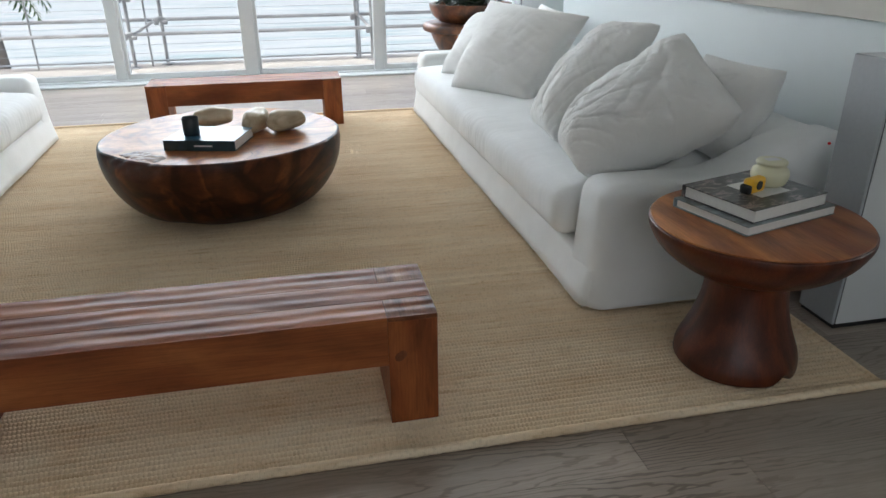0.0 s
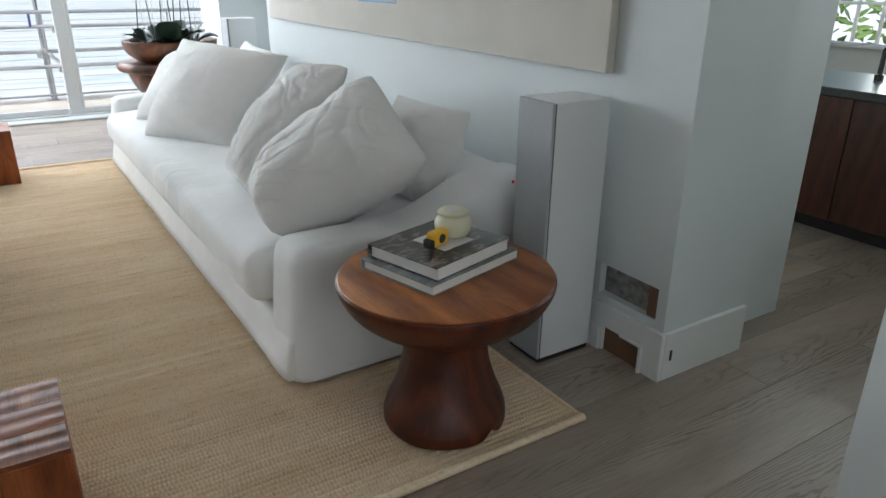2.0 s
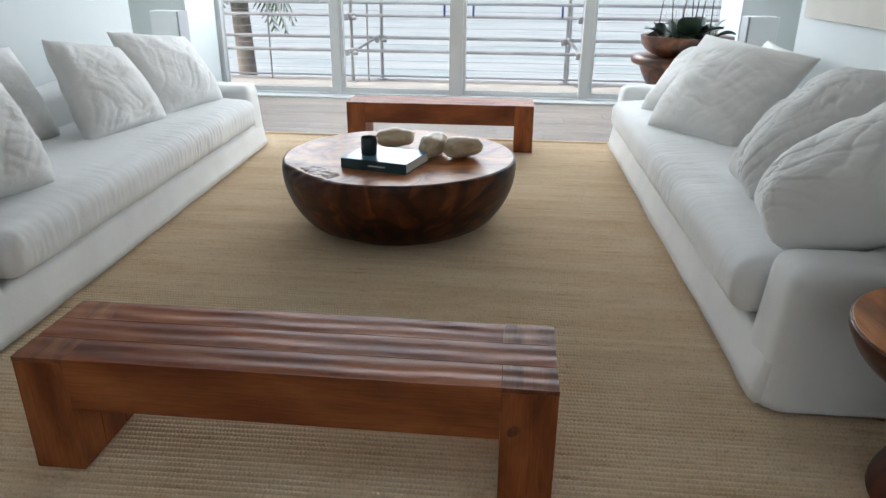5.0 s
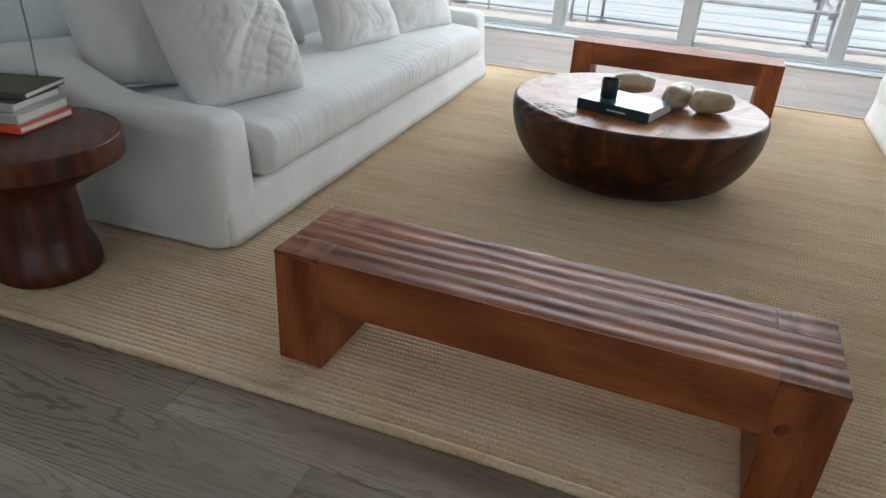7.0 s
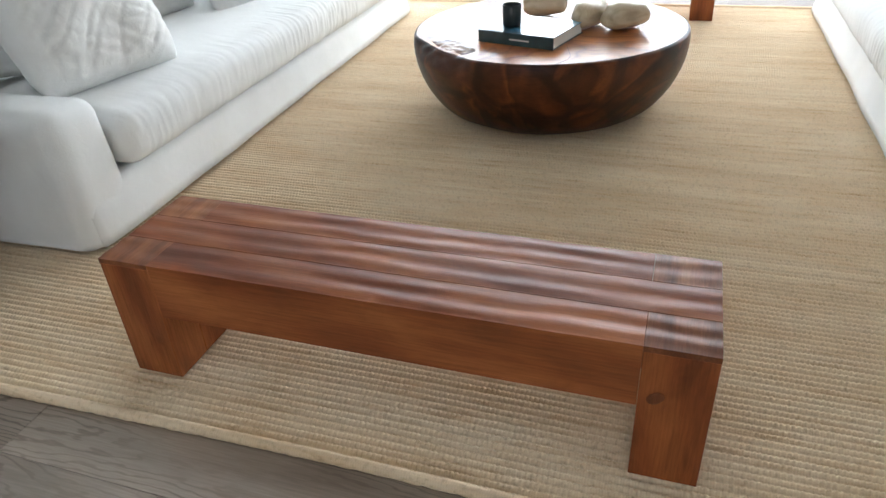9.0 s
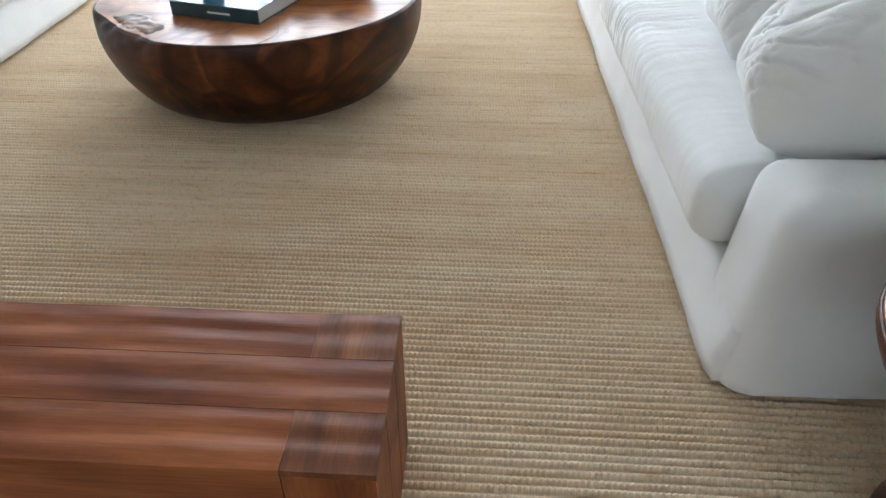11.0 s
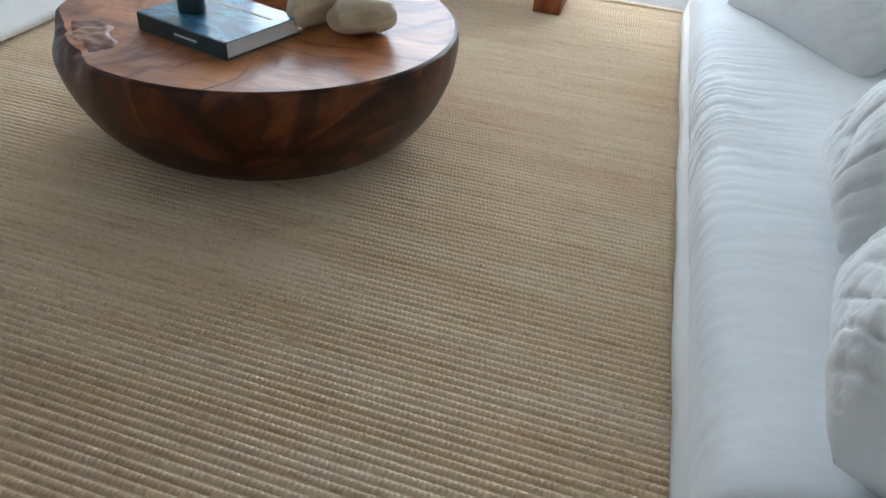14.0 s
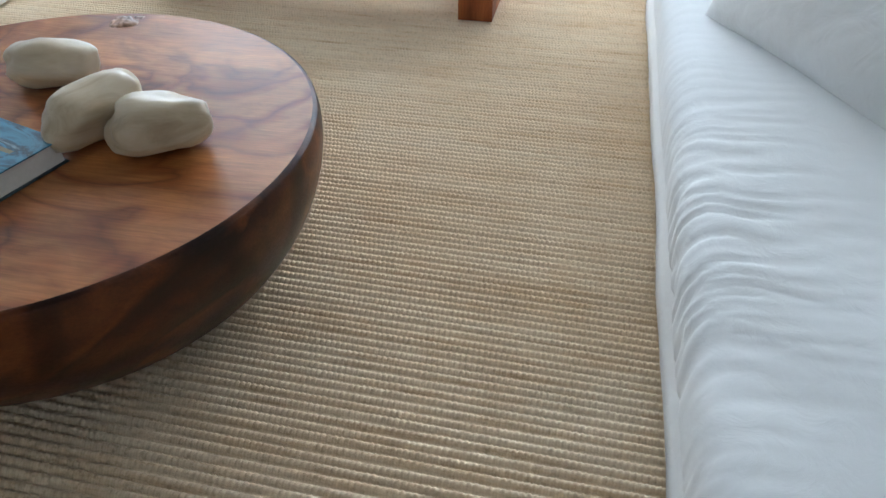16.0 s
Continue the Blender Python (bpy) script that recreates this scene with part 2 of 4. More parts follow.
def rug_weave():
    m, nt, b = material("jute", 0.95)
    v = coords(nt)
    broad = noise_tex(nt, coords(nt, (0.5, 3.0, 1)), 2.0, 5.0)
    strand = noise_tex(nt, coords(nt, (4.0, 44.0, 1)), 1.0, 4.0, 0.65)
    fleck = noise_tex(nt, coords(nt, (75, 60, 90)), 1.0, 3.0)
    c = ramp(nt, broad, [(0.3, (0.73, 0.565, 0.375)), (0.7, (0.84, 0.71, 0.53))])
    c = mix(nt, 0.6, c, ramp(nt, strand, [(0.3, (0.72, 0.58, 0.44)), (0.42, (1.0, 0.94, 0.86)), (0.52, (1.0, 1.0, 1.0)), (0.7, (1.12, 1.14, 1.14))]), "MULTIPLY")
    c = mix(nt, 0.45, c, ramp(nt, fleck, [(0.28, (0.62, 0.56, 0.48)), (0.48, (1.05, 1.05, 1.05))]), "MULTIPLY")
    sep = nt.nodes.new("ShaderNodeSeparateXYZ")
    nt.links.new(v, sep.inputs[0])
    row = node(nt, "ShaderNodeMath")
    row.operation, row.inputs[1].default_value = "DIVIDE", 0.0205 * U
    nt.links.new(sep.outputs["Y"], row.inputs[0])
    flr = nt.nodes.new("ShaderNodeMath")
    flr.operation = "FLOOR"
    nt.links.new(row.outputs[0], flr.inputs[0])
    rnd = nt.nodes.new("ShaderNodeTexWhiteNoise")
    rnd.noise_dimensions = "1D"
    nt.links.new(flr.outputs[0], rnd.inputs["W"])
    shift = nt.nodes.new("ShaderNodeVectorMath")
    shift.operation = "MULTIPLY_ADD"
    shift.inputs[1].default_value = (1, 0, 0)
    nt.links.new(rnd.outputs["Color"], shift.inputs[0])
    nt.links.new(v, shift.inputs[2])
    knots = node(nt, "ShaderNodeTexWave", Scale=46.0, Distortion=3.0, Detail=2.0, Detail_Scale=8.0)
    knots.wave_type, knots.bands_direction = "BANDS", "X"
    nt.links.new(shift.outputs[0], knots.inputs["Vector"])
    c = mix(nt, 0.35, c, ramp(nt, knots.outputs["Fac"], [(0.0, (0.86, 0.82, 0.77)), (0.5, (1.03, 1.03, 1.03))]), "MULTIPLY")
    c = mix(nt, 0.22, c, ramp(nt, rnd.outputs["Value"], [(0.0, (0.78, 0.72, 0.65)), (0.5, (1.0, 0.99, 0.98)), (1.0, (1.1, 1.1, 1.08))]), "MULTIPLY")
    nt.links.new(c, b.inputs["Base Color"])
    bump(nt, b, noise_tex(nt, coords(nt, (160, 420, 200)), 1.0, 3.0), 0.35, 0.002)
    return m


def glass():
    m, nt, b = material("window_glass", 0.02)
    b.inputs["Transmission Weight"].default_value, b.inputs["IOR"].default_value = 1.0, 1.02
    return m


def sea_water():
    m, nt, b = material("sea_water", 0.25)
    f = noise_tex(nt, coords(nt, (0.05, 0.25, 1)), 1.0, 5.0)
    # Near-white stops paint hazy glare into the water's base colour.
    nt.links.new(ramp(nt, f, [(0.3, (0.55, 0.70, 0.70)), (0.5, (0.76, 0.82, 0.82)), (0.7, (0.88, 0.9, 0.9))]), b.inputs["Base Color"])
    bump(nt, b, noise_tex(nt, coords(nt, (0.3, 1.2, 1)), 1.5, 4.0), 0.6, 0.3)
    return m


def pebble_wood():
    m, nt, b = material("pale_wood", 0.32)
    f = noise_tex(nt, coords(nt, (3, 14, 14), random_shift=True), 1.0, 5.0, 0.6, 0.8)
    nt.links.new(ramp(nt, f, [(0.3, (0.34, 0.25, 0.15)), (0.5, (0.52, 0.42, 0.28)), (0.7, (0.60, 0.51, 0.37))]), b.inputs["Base Color"])
    b.inputs["Coat Weight"].default_value = 0.18
    return m


def cover_print(name, stops, scale, rough=0.3):
    """A printed book cover: cloudy picture in its colours."""
    m, nt, b = material(name, rough)
    f = noise_tex(nt, coords(nt, (1, 2.2, 1)), scale, 6.0, 0.6, 1.0)
    nt.links.new(ramp(nt, f, stops), b.inputs["Base Color"])
    b.inputs["Coat Weight"].default_value = 0.3
    return m


grey_oak = oak_floor()
white_linen = fabric("white_linen", (0.80, 0.80, 0.78), 0.55)
sofa_cotton = fabric("sofa_cotton", (0.80, 0.81, 0.80), 0.27)
wall_paint = plain("wall_paint", (0.68, 0.725, 0.725), 0.55, vary=0.02, scale=1.5, relief=0.06)
trim_paint = plain("trim_paint", (0.78, 0.80, 0.79), 0.4, vary=0.02)
ceiling_paint = plain("ceiling_paint", (0.8, 0.8, 0.8), 0.8, vary=0.01)
jute = rug_weave()
canvas = plain("raw_canvas", (0.62, 0.59, 0.53), 0.9, vary=0.05, scale=2.5, relief=0.3)
blue_line = plain("blue_line", (0.16, 0.45, 0.75), 0.7)
speaker_white = plain("speaker_lacquer", (0.75, 0.77, 0.77), 0.3, vary=0.01)
speaker_grille = plain("speaker_grille", (0.42, 0.44, 0.46), 0.7, vary=0.03, scale=60, relief=0.3)
black_rubber = plain("black_plinth", (0.02, 0.02, 0.02), 0.5)
frame_metal = plain("window_aluminium", (0.62, 0.64, 0.64), 0.4, 0.2, vary=0.02)
scaffold_metal = plain("scaffold_steel", (0.48, 0.49, 0.5), 0.5, 0.6, vary=0.2)
wire_metal = plain("rail_steel", (0.5, 0.52, 0.54), 0.35, 0.7)
deck_stone = plain("balcony_concrete", (0.6, 0.57, 0.52), 0.8, vary=0.08, scale=3)
pane_glass = glass()
sea_glare = sea_water()
pebble_mat = pebble_wood()
paper = plain("book_pages", (0.72, 0.70, 0.66), 0.9, vary=0.04, scale=120, relief=0.4)
ocean_cover = cover_print("ocean_cover", [(0.34, (0.008, 0.02, 0.03)), (0.46, (0.02, 0.09, 0.15)), (0.56, (0.06, 0.24, 0.37)), (0.63, (0.015, 0.05, 0.08)), (0.75, (0.4, 0.6, 0.7))], 5.0)
spine_teal = cover_print("spine_teal", [(0.3, (0.01, 0.02, 0.025)), (0.7, (0.03, 0.09, 0.11))], 6.0)
photo_cover = cover_print("photo_cover", [(0.38, (0.012, 0.012, 0.014)), (0.52, (0.05, 0.05, 0.055)), (0.6, (0.32, 0.26, 0.24)), (0.67, (0.02, 0.02, 0.025))], 14.0)
grey_cover = cover_print("grey_cover", [(0.35, (0.30, 0.36, 0.38)), (0.6, (0.12, 0.14, 0.12))], 8.0)
olive_cover = plain("olive_cover", (0.07, 0.075, 0.035), 0.6)
slate_cover = plain("slate_cover", (0.05, 0.06, 0.065), 0.5)
orange_cover = plain("orange_cover", (0.75, 0.09, 0.03), 0.4)
pale_cover = plain("pale_cover", (0.5, 0.5, 0.48), 0.5)
white_print = plain("white_print", (0.75, 0.75, 0.75), 0.5)
gold_print = plain("gold_print", (0.22, 0.2, 0.13), 0.5)
smoke_glass = plain("smoked_glass", (0.02, 0.03, 0.033), 0.28, vary=0.2)
wax = plain("candle_wax", (0.72, 0.70, 0.50), 0.35, vary=0.03)
tape_yellow = plain("tape_yellow", (0.85, 0.47, 0.02), 0.35)
tape_black = plain("tape_black", (0.02, 0.02, 0.02), 0.4)
leaf_green = plain("orchid_leaf", (0.025, 0.05, 0.03), 0.35, vary=0.3, scale=12)
moss = plain("moss", (0.05, 0.045, 0.025), 0.95, vary=0.4, scale=30, relief=0.6)
stem_mat = plain("flower_stem", (0.06, 0.05, 0.04), 0.6)
palm_green = plain("palm_leaf", (0.10, 0.17, 0.07), 0.5, vary=0.3)
palm_bark = plain("palm_bark", (0.35, 0.31, 0.27), 0.9, vary=0.2, scale=12, relief=0.5)
stone_counter = plain("dark_worktop", (0.05, 0.052, 0.05), 0.3, vary=0.3, scale=30)
wool = plain("wall_insulation", (0.24, 0.24, 0.23), 1.0, vary=0.5, scale=25, relief=0.8)
raw_board = plain("raw_board", (0.16, 0.09, 0.05), 0.9, vary=0.2, scale=8)
red_dot = plain("red_sticker", (0.8, 0.02, 0.02), 0.5)
cord_mat = plain("grey_cord", (0.2, 0.2, 0.2), 0.5)
blue_sheet = plain("blue_tie", (0.05, 0.07, 0.25), 0.5)
chrome = plain("tap_steel", (0.12, 0.12, 0.12), 0.25, 0.8)

# ---- mesh helpers (plan units) ----


def thing(name, x, y, z, rz=0.0, label="", category="", group="", kind=""):
    e = new(name)
    e.empty_display_size = 0.1
    e.matrix_world = pose(x * U, y * U, z * U, 0, 0, rz)
    return tagged(e, label, category, group, kind)


def part(name, bm, mat, parent=None, label="", smooth=False, **tags):
    """Links a bmesh as one mesh object, under a thing or on its own."""
    bmesh.ops.scale(bm, vec=(U, U, U), verts=bm.verts)
    bmesh.ops.recalc_face_normals(bm, faces=bm.faces)
    me = bpy.data.meshes.new(name)
    bm.to_mesh(me)
    bm.free()
    me.materials.append(mat)
    if smooth:
        me.polygons.foreach_set("use_smooth", [True] * len(me.polygons))
    ob = new(name, me)
    if parent:
        ob.parent = parent
    return tagged(ob, label, **tags)


def box(x0, x1, y0, y1, z0, z1, bevel=0.0, segs=1, bm=None):
    b = bmesh.new()
    bmesh.ops.create_cube(b, size=1.0)
    for v in b.verts:
        v.co = Vector((x0 + (v.co.x + 0.5) * (x1 - x0), y0 + (v.co.y + 0.5) * (y1 - y0), z0 + (v.co.z + 0.5) * (z1 - z0)))
    if bevel:
        bmesh.ops.bevel(b, geom=b.edges[:], offset=bevel, segments=segs, affect="EDGES", profile=0.5)
    if bm is None:
        return b
    return join(bm, b)


def join(bm, b):
    me = bpy.data.meshes.new("tmp")
    b.to_mesh(me)
    b.free()
    bm.from_mesh(me)
    bpy.data.meshes.remove(me)
    return bm


def tube(points, r, segs=8, r_end=None, bm=None):
    """A round bar along a line of points."""
    bm = bm or bmesh.new()
    pts = [Vector(p) for p in points]
    rings = []
    for i, p in enumerate(pts):
        d = (pts[min(i + 1, len(pts) - 1)] - pts[max(i - 1, 0)]).normalized()
        a = d.orthogonal().normalized() if abs(d.z) > 0.9 else d.cross(Vector((0, 0, 1))).normalized()
        c = d.cross(a)
        rr = r if r_end is None else r + (r_end - r) * i / (len(pts) - 1)
        rings.append([bm.verts.new(p + rr * (math.cos(2 * math.pi * k / segs) * a + math.sin(2 * math.pi * k / segs) * c)) for k in range(segs)])
    for q, s in zip(rings, rings[1:]):
        for k in range(segs):
            bm.faces.new((q[k], q[(k + 1) % segs], s[(k + 1) % segs], s[k]))
    bm.faces.new(rings[0][::-1])
    bm.faces.new(rings[-1])
    return bm


def lathe(profile, segs=48, shape=None, bm=None, top=True):
    """A turned form from (radius, height) pairs; shape(angle, r, z) may move a point."""
    bm = bm or bmesh.new()
    rings = []
    for r, z in profile:
        ring = []
        for k in range(segs):
            a = 2 * math.pi * k / segs
            rr, zz = shape(a, r, z) if shape else (r, z)
            ring.append(bm.verts.new((rr * math.cos(a), rr * math.sin(a), zz)))
        rings.append(ring)
    for q, s in zip(rings, rings[1:]):
        for k in range(segs):
            bm.faces.new((q[k], q[(k + 1) % segs], s[(k + 1) % segs], s[k]))
    bm.faces.new(rings[0][::-1])
    if top:
        bm.faces.new(rings[-1])
    return bm


def smooth_profile(points, n=6):
    """A round line through (radius, height) pairs."""
    p = [points[0], *points, points[-1]]
    out = []
    for i in range(1, len(p) - 2):
        for k in range(n):
            t = k / n
            out.append(tuple(0.5 * (2 * b + (c - a) * t + (2 * a - 5 * b + 4 * c - d) * t * t + (3 * b - a - 3 * c + d) * t ** 3)
                             for a, b, c, d in zip(p[i - 1], p[i], p[i + 1], p[i + 2])))
    return out + [points[-1]]


def soft_box(x0, x1, y0, y1, z0, z1, r, step=(0.03, 0.03, 0.03), move=None, flat=False):
    """A box with round edges of radius r; move(point, normal) may shift each point."""
    lo, hi = Vector((x0, y0, z0)), Vector((x1, y1, z1))
    n = [max(4, int((hi[k] - lo[k]) / step[k])) for k in range(3)]
    bm = bmesh.new()
    seen = {}

    def vert(i, j, k):
        key = (i, j, k)
        if key not in seen:
            p = Vector([lo[a] + (hi[a] - lo[a]) * q / n[a] for a, q in enumerate(key)])
            core = Vector([min(max(p[a], lo[a] + r), hi[a] - r) for a in range(3)])
            if flat and p.z < lo.z + r:
                core.z = p.z
            d = (p - core)
            nrm = d.normalized() if d.length > 1e-6 else Vector((0, 0, 0))
            q = core + nrm * r
            if move:
                q = q + move(q, nrm)
            seen[key] = bm.verts.new(q)
        return seen[key]

    for a in range(3):
        b, c = (a + 1) % 3, (a + 2) % 3
        for side in (0, n[a]):
            for i in range(n[b]):
                for j in range(n[c]):
                    quad = []
                    for di, dj in ((0, 0), (1, 0), (1, 1), (0, 1)):
                        key = [0, 0, 0]
                        key[a], key[b], key[c] = side, i + di, j + dj
                        quad.append(vert(*key))
                    bm.faces.new(quad if side else quad[::-1])
    return bm


def wobble(amp, scale, seed):
    shift = Vector((seed * 3.7, seed * 1.9, seed * 5.3))
    return lambda p, n: n * amp * noise.noise(p * scale + shift)


def pillow(corners, thick, seed, label, creases=0.3, n=60, soft=0.05):
    """A stuffed square cushion between four corners: bottom left, bottom right, top right, top left."""
    bl, br, tr, tl = [Vector(c) for c in corners]
    mid = (bl + br + tr + tl) / 4
    nrm = (br - bl).cross(tl - bl).normalized()
    base = thing("throw_pillow", *mid, label=label, category="pillow", group="sofa pillows")
    bm = bmesh.new()
    off = Vector((seed * 7.3, seed * 2.1, seed * 4.7))
    grids = []
    for side in (1, -1):
        g = []
        for i in range(n + 1):
            row = []
            for j in range(n + 1):
                u, v = 2 * i / n - 1, 2 * j / n - 1
                pu = 1.06 * u * math.sqrt(1 - soft * v ** 4) * (1 - 0.06 * (1 - v * v) * u * u)
                pv = 1.06 * v * math.sqrt(1 - soft * u ** 4) * (1 - 0.06 * (1 - u * u) * v * v)
                s, t = (pu + 1) / 2, (pv + 1) / 2
                p = bl * (1 - s) * (1 - t) + br * s * (1 - t) + tr * s * t + tl * (1 - s) * t
                fill = max(0.0, (1 - abs(u) ** 2.5) * (1 - abs(v) ** 2.5)) ** 0.47
                sag = 1.0 - 0.16 * v
                edge = min(1.0, 5 * (1 - max(abs(u), abs(v))))
                w = noise.noise(Vector((u * 1.2, v * 1.2, side)) + off) * 0.22 * thick
                bend = noise.noise(Vector((u * 1.1, v * 1.1, 4)) + off)
                f1 = noise.noise(Vector((u * 0.9 + v * 1.1 + bend, (v - u) * 3.4 + 2.0 * bend, side * 2)) + off)
                f2 = noise.noise(Vector((u * 5.5 + bend * 2, v * 1.3 - bend, side * 3)) - off)
                fold = math.exp(-(f1 / 0.085) ** 2) * (0.5 + 0.5 * max(0.0, bend + 0.4)) + 0.45 * math.exp(-(f2 / 0.07) ** 2) * (1 - 0.7 * fill)
                f3 = noise.noise(Vector((u * 1.0 - v * 0.6 + bend, (u * 0.5 + v) * 5.2 + 1.5 * bend, side * 5)) + off * 1.7)
                fold += 0.6 * math.exp(-(f3 / 0.1) ** 2) * max(0.0, 0.7 - 0.6 * bend)
                h = thick * fill * sag + edge * (w * fill - creases * 0.0165 * fold)
                wave = 0.010 * noise.noise(Vector((u * 3, v * 3, 9)) + off)
                if (i in (0, n) or j in (0, n)) and side == -1:
                    row.append(grids[0][i][j])
                else:
                    row.append(bm.verts.new(p - mid + nrm * (side * h + wave)))
            g.append(row)
        grids.append(g)
    for side, g in zip((1, -1), grids):
        for i in range(n):
            for j in range(n):
                q = (g[i][j], g[i + 1][j], g[i + 1][j + 1], g[i][j + 1])
                bm.faces.new(q if side == 1 else q[::-1])
    part("cover", bm, white_linen, base, smooth=True)
    return base


# ---- the room ----
FLOOR_X0, FLOOR_X1, FLOOR_Y0, FLOOR_Y1 = -3.2, 7.4, -2.5, 8.3
slab = part("floor", box(FLOOR_X0, FLOOR_X1, FLOOR_Y0, FLOOR_Y1, -0.12, -0.012), grey_oak,
            label="wide grey oak plank floor with dark cathedral grain", category="floor", kind="structure")

WALL_X, WALL_L, TOP = 2.748, -2.1, 2.35


def wall(name, *b, bevel=0.0):
    return part(name, box(*b, bevel), wall_paint, label="plain white painted wall", category="wall", kind="structure")


def sofa_wall():
    """The wall behind the sofa, with an open cut-out low down near its end."""
    bm = bmesh.new()
    y0, y1, a0, a1, z0, z1 = 2.175, 6.05, 2.215, 2.49, 0.212, 0.33
    box(WALL_X, 3.18, y0, a0, 0, TOP, bm=bm)
    box(WALL_X, 3.18, a1, y1, 0, TOP, bm=bm)
    box(WALL_X, 3.18, a0, a1, 0, z0, bm=bm)
    box(WALL_X, 3.18, a0, a1, z1, TOP, bm=bm)
    box(WALL_X + 0.06, 3.18, a0, a1, z0, z1, bm=bm)
    return part("wall_east", bm, wall_paint, label="white painted wall with an open cut-out above its baseboard", category="wall", kind="structure")


east = sofa_wall()
part("wall_insulation", box(WALL_X + 0.03, WALL_X + 0.058, 2.262, 2.49, 0.213, 0.329), wool, east, "grey fibrous insulation inside the cut-out")
part("stud", box(WALL_X + 0.008, WALL_X + 0.056, 2.216, 2.262, 0.213, 0.329), raw_board, east, "bare brown stud in the cut-out")
wall("wall_end_return", 3.18, 3.60, 2.29, 6.05, 0, TOP)
wall("wall_niche_east", 3.41, 3.55, 6.05, 8.6, 0, TOP)
wall("wall_column_east", 2.80, 3.40, 7.55, 8.22, 0, TOP)
wall("wall_west", WALL_L - 0.25, WALL_L, -2.5, 6.12, 0, TOP)
wall("wall_niche_west", -3.05, -2.90, 6.12, 8.6, 0, TOP)
wall("wall_column_west", -2.90, -2.33, 7.55, 8.22, 0, TOP)
wall("wall_niche_return", -2.90, WALL_L - 0.25, 5.97, 6.12, 0, TOP)
wall("wall_south_low", FLOOR_X0, FLOOR_X1, -2.65, -2.5, 0, 0.9)
wall("wall_south_high", FLOOR_X0, FLOOR_X1, -2.65, -2.5, 2.1, TOP)
wall("wall_south_pier", FLOOR_X0, -1.35, -2.65, -2.5, 0.9, 2.1)
wall("wall_south_pier_b", 2.15, FLOOR_X1, -2.65, -2.5, 0.9, 2.1)
wall("wall_passage", 2.45, 2.60, -2.5, 1.405, 0, TOP)
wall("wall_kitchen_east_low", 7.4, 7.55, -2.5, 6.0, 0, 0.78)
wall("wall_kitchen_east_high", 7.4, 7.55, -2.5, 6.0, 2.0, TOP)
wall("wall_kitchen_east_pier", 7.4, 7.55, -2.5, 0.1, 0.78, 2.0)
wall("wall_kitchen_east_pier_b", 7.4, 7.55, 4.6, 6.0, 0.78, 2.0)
wall("wall_kitchen_north", 3.55, 7.55, 6.0, 6.15, 0, TOP)
part("ceiling", box(FLOOR_X0, 7.55, -2.65, 8.5, TOP, TOP + 0.15), ceiling_paint, label="plain white ceiling", category="ceiling", kind="structure")
wall("wall_north_lintel", -3.05, 3.55, 8.22, 8.42, 2.28, TOP)
wall("wall_north_east_pier", 2.98, 3.40, 8.22, 8.42, 0, TOP)
wall("wall_north_west_pier", -2.90, -2.42, 8.22, 8.42, 0, TOP)


def baseboards():
    h = 0.184
    bm = bmesh.new()
    a0, a1 = 2.247, 2.43
    x0 = WALL_X - 0.02
    box(x0, WALL_X - 0.001, a1, 6.05, 0, h, 0.002, bm=bm)
    box(x0, WALL_X - 0.001, 2.158, a0, 0, h, 0.002, bm=bm)
    box(x0, WALL_X - 0.001, a0, a1, 0.098, h, 0.002, bm=bm)
    box(WALL_X, 3.18, 2.157, 2.174, 0, h, 0.002, bm=bm)
    box(x0 - 0.012, x0 + 0.002, a0 - 0.012, a0 - 0.001, 0, 0.105, 0.001, bm=bm)
    box(x0 - 0.01, x0 + 0.002, a0, 2.34, 0.098, 0.106, 0.001, bm=bm)
    box(x0 - 0.012, x0 - 0.001, 2.442, 2.5, 0, 0.092, 0.001, bm=bm)
    ob = part("baseboard", bm, trim_paint, label="tall white painted baseboard with a rough cut-out", category="baseboard", kind="structure")
    part("backing_board", box(x0 + 0.012, WALL_X - 0.002, a0, a1, 0.001, 0.097), raw_board, ob, "bare brown board in the cut-out")
    part("outlet", box(2.775, 2.785, 2.153, 2.157, 0.075, 0.115, 0.001), black_rubber, ob, "small dark socket")
    return ob


baseboards()
part("baseboard_west", box(WALL_L + 0.001, WALL_L + 0.02, -2.5, 6.12, 0, 0.184, 0.002), trim_paint, label="tall white painted baseboard", category="baseboard", kind="structure")


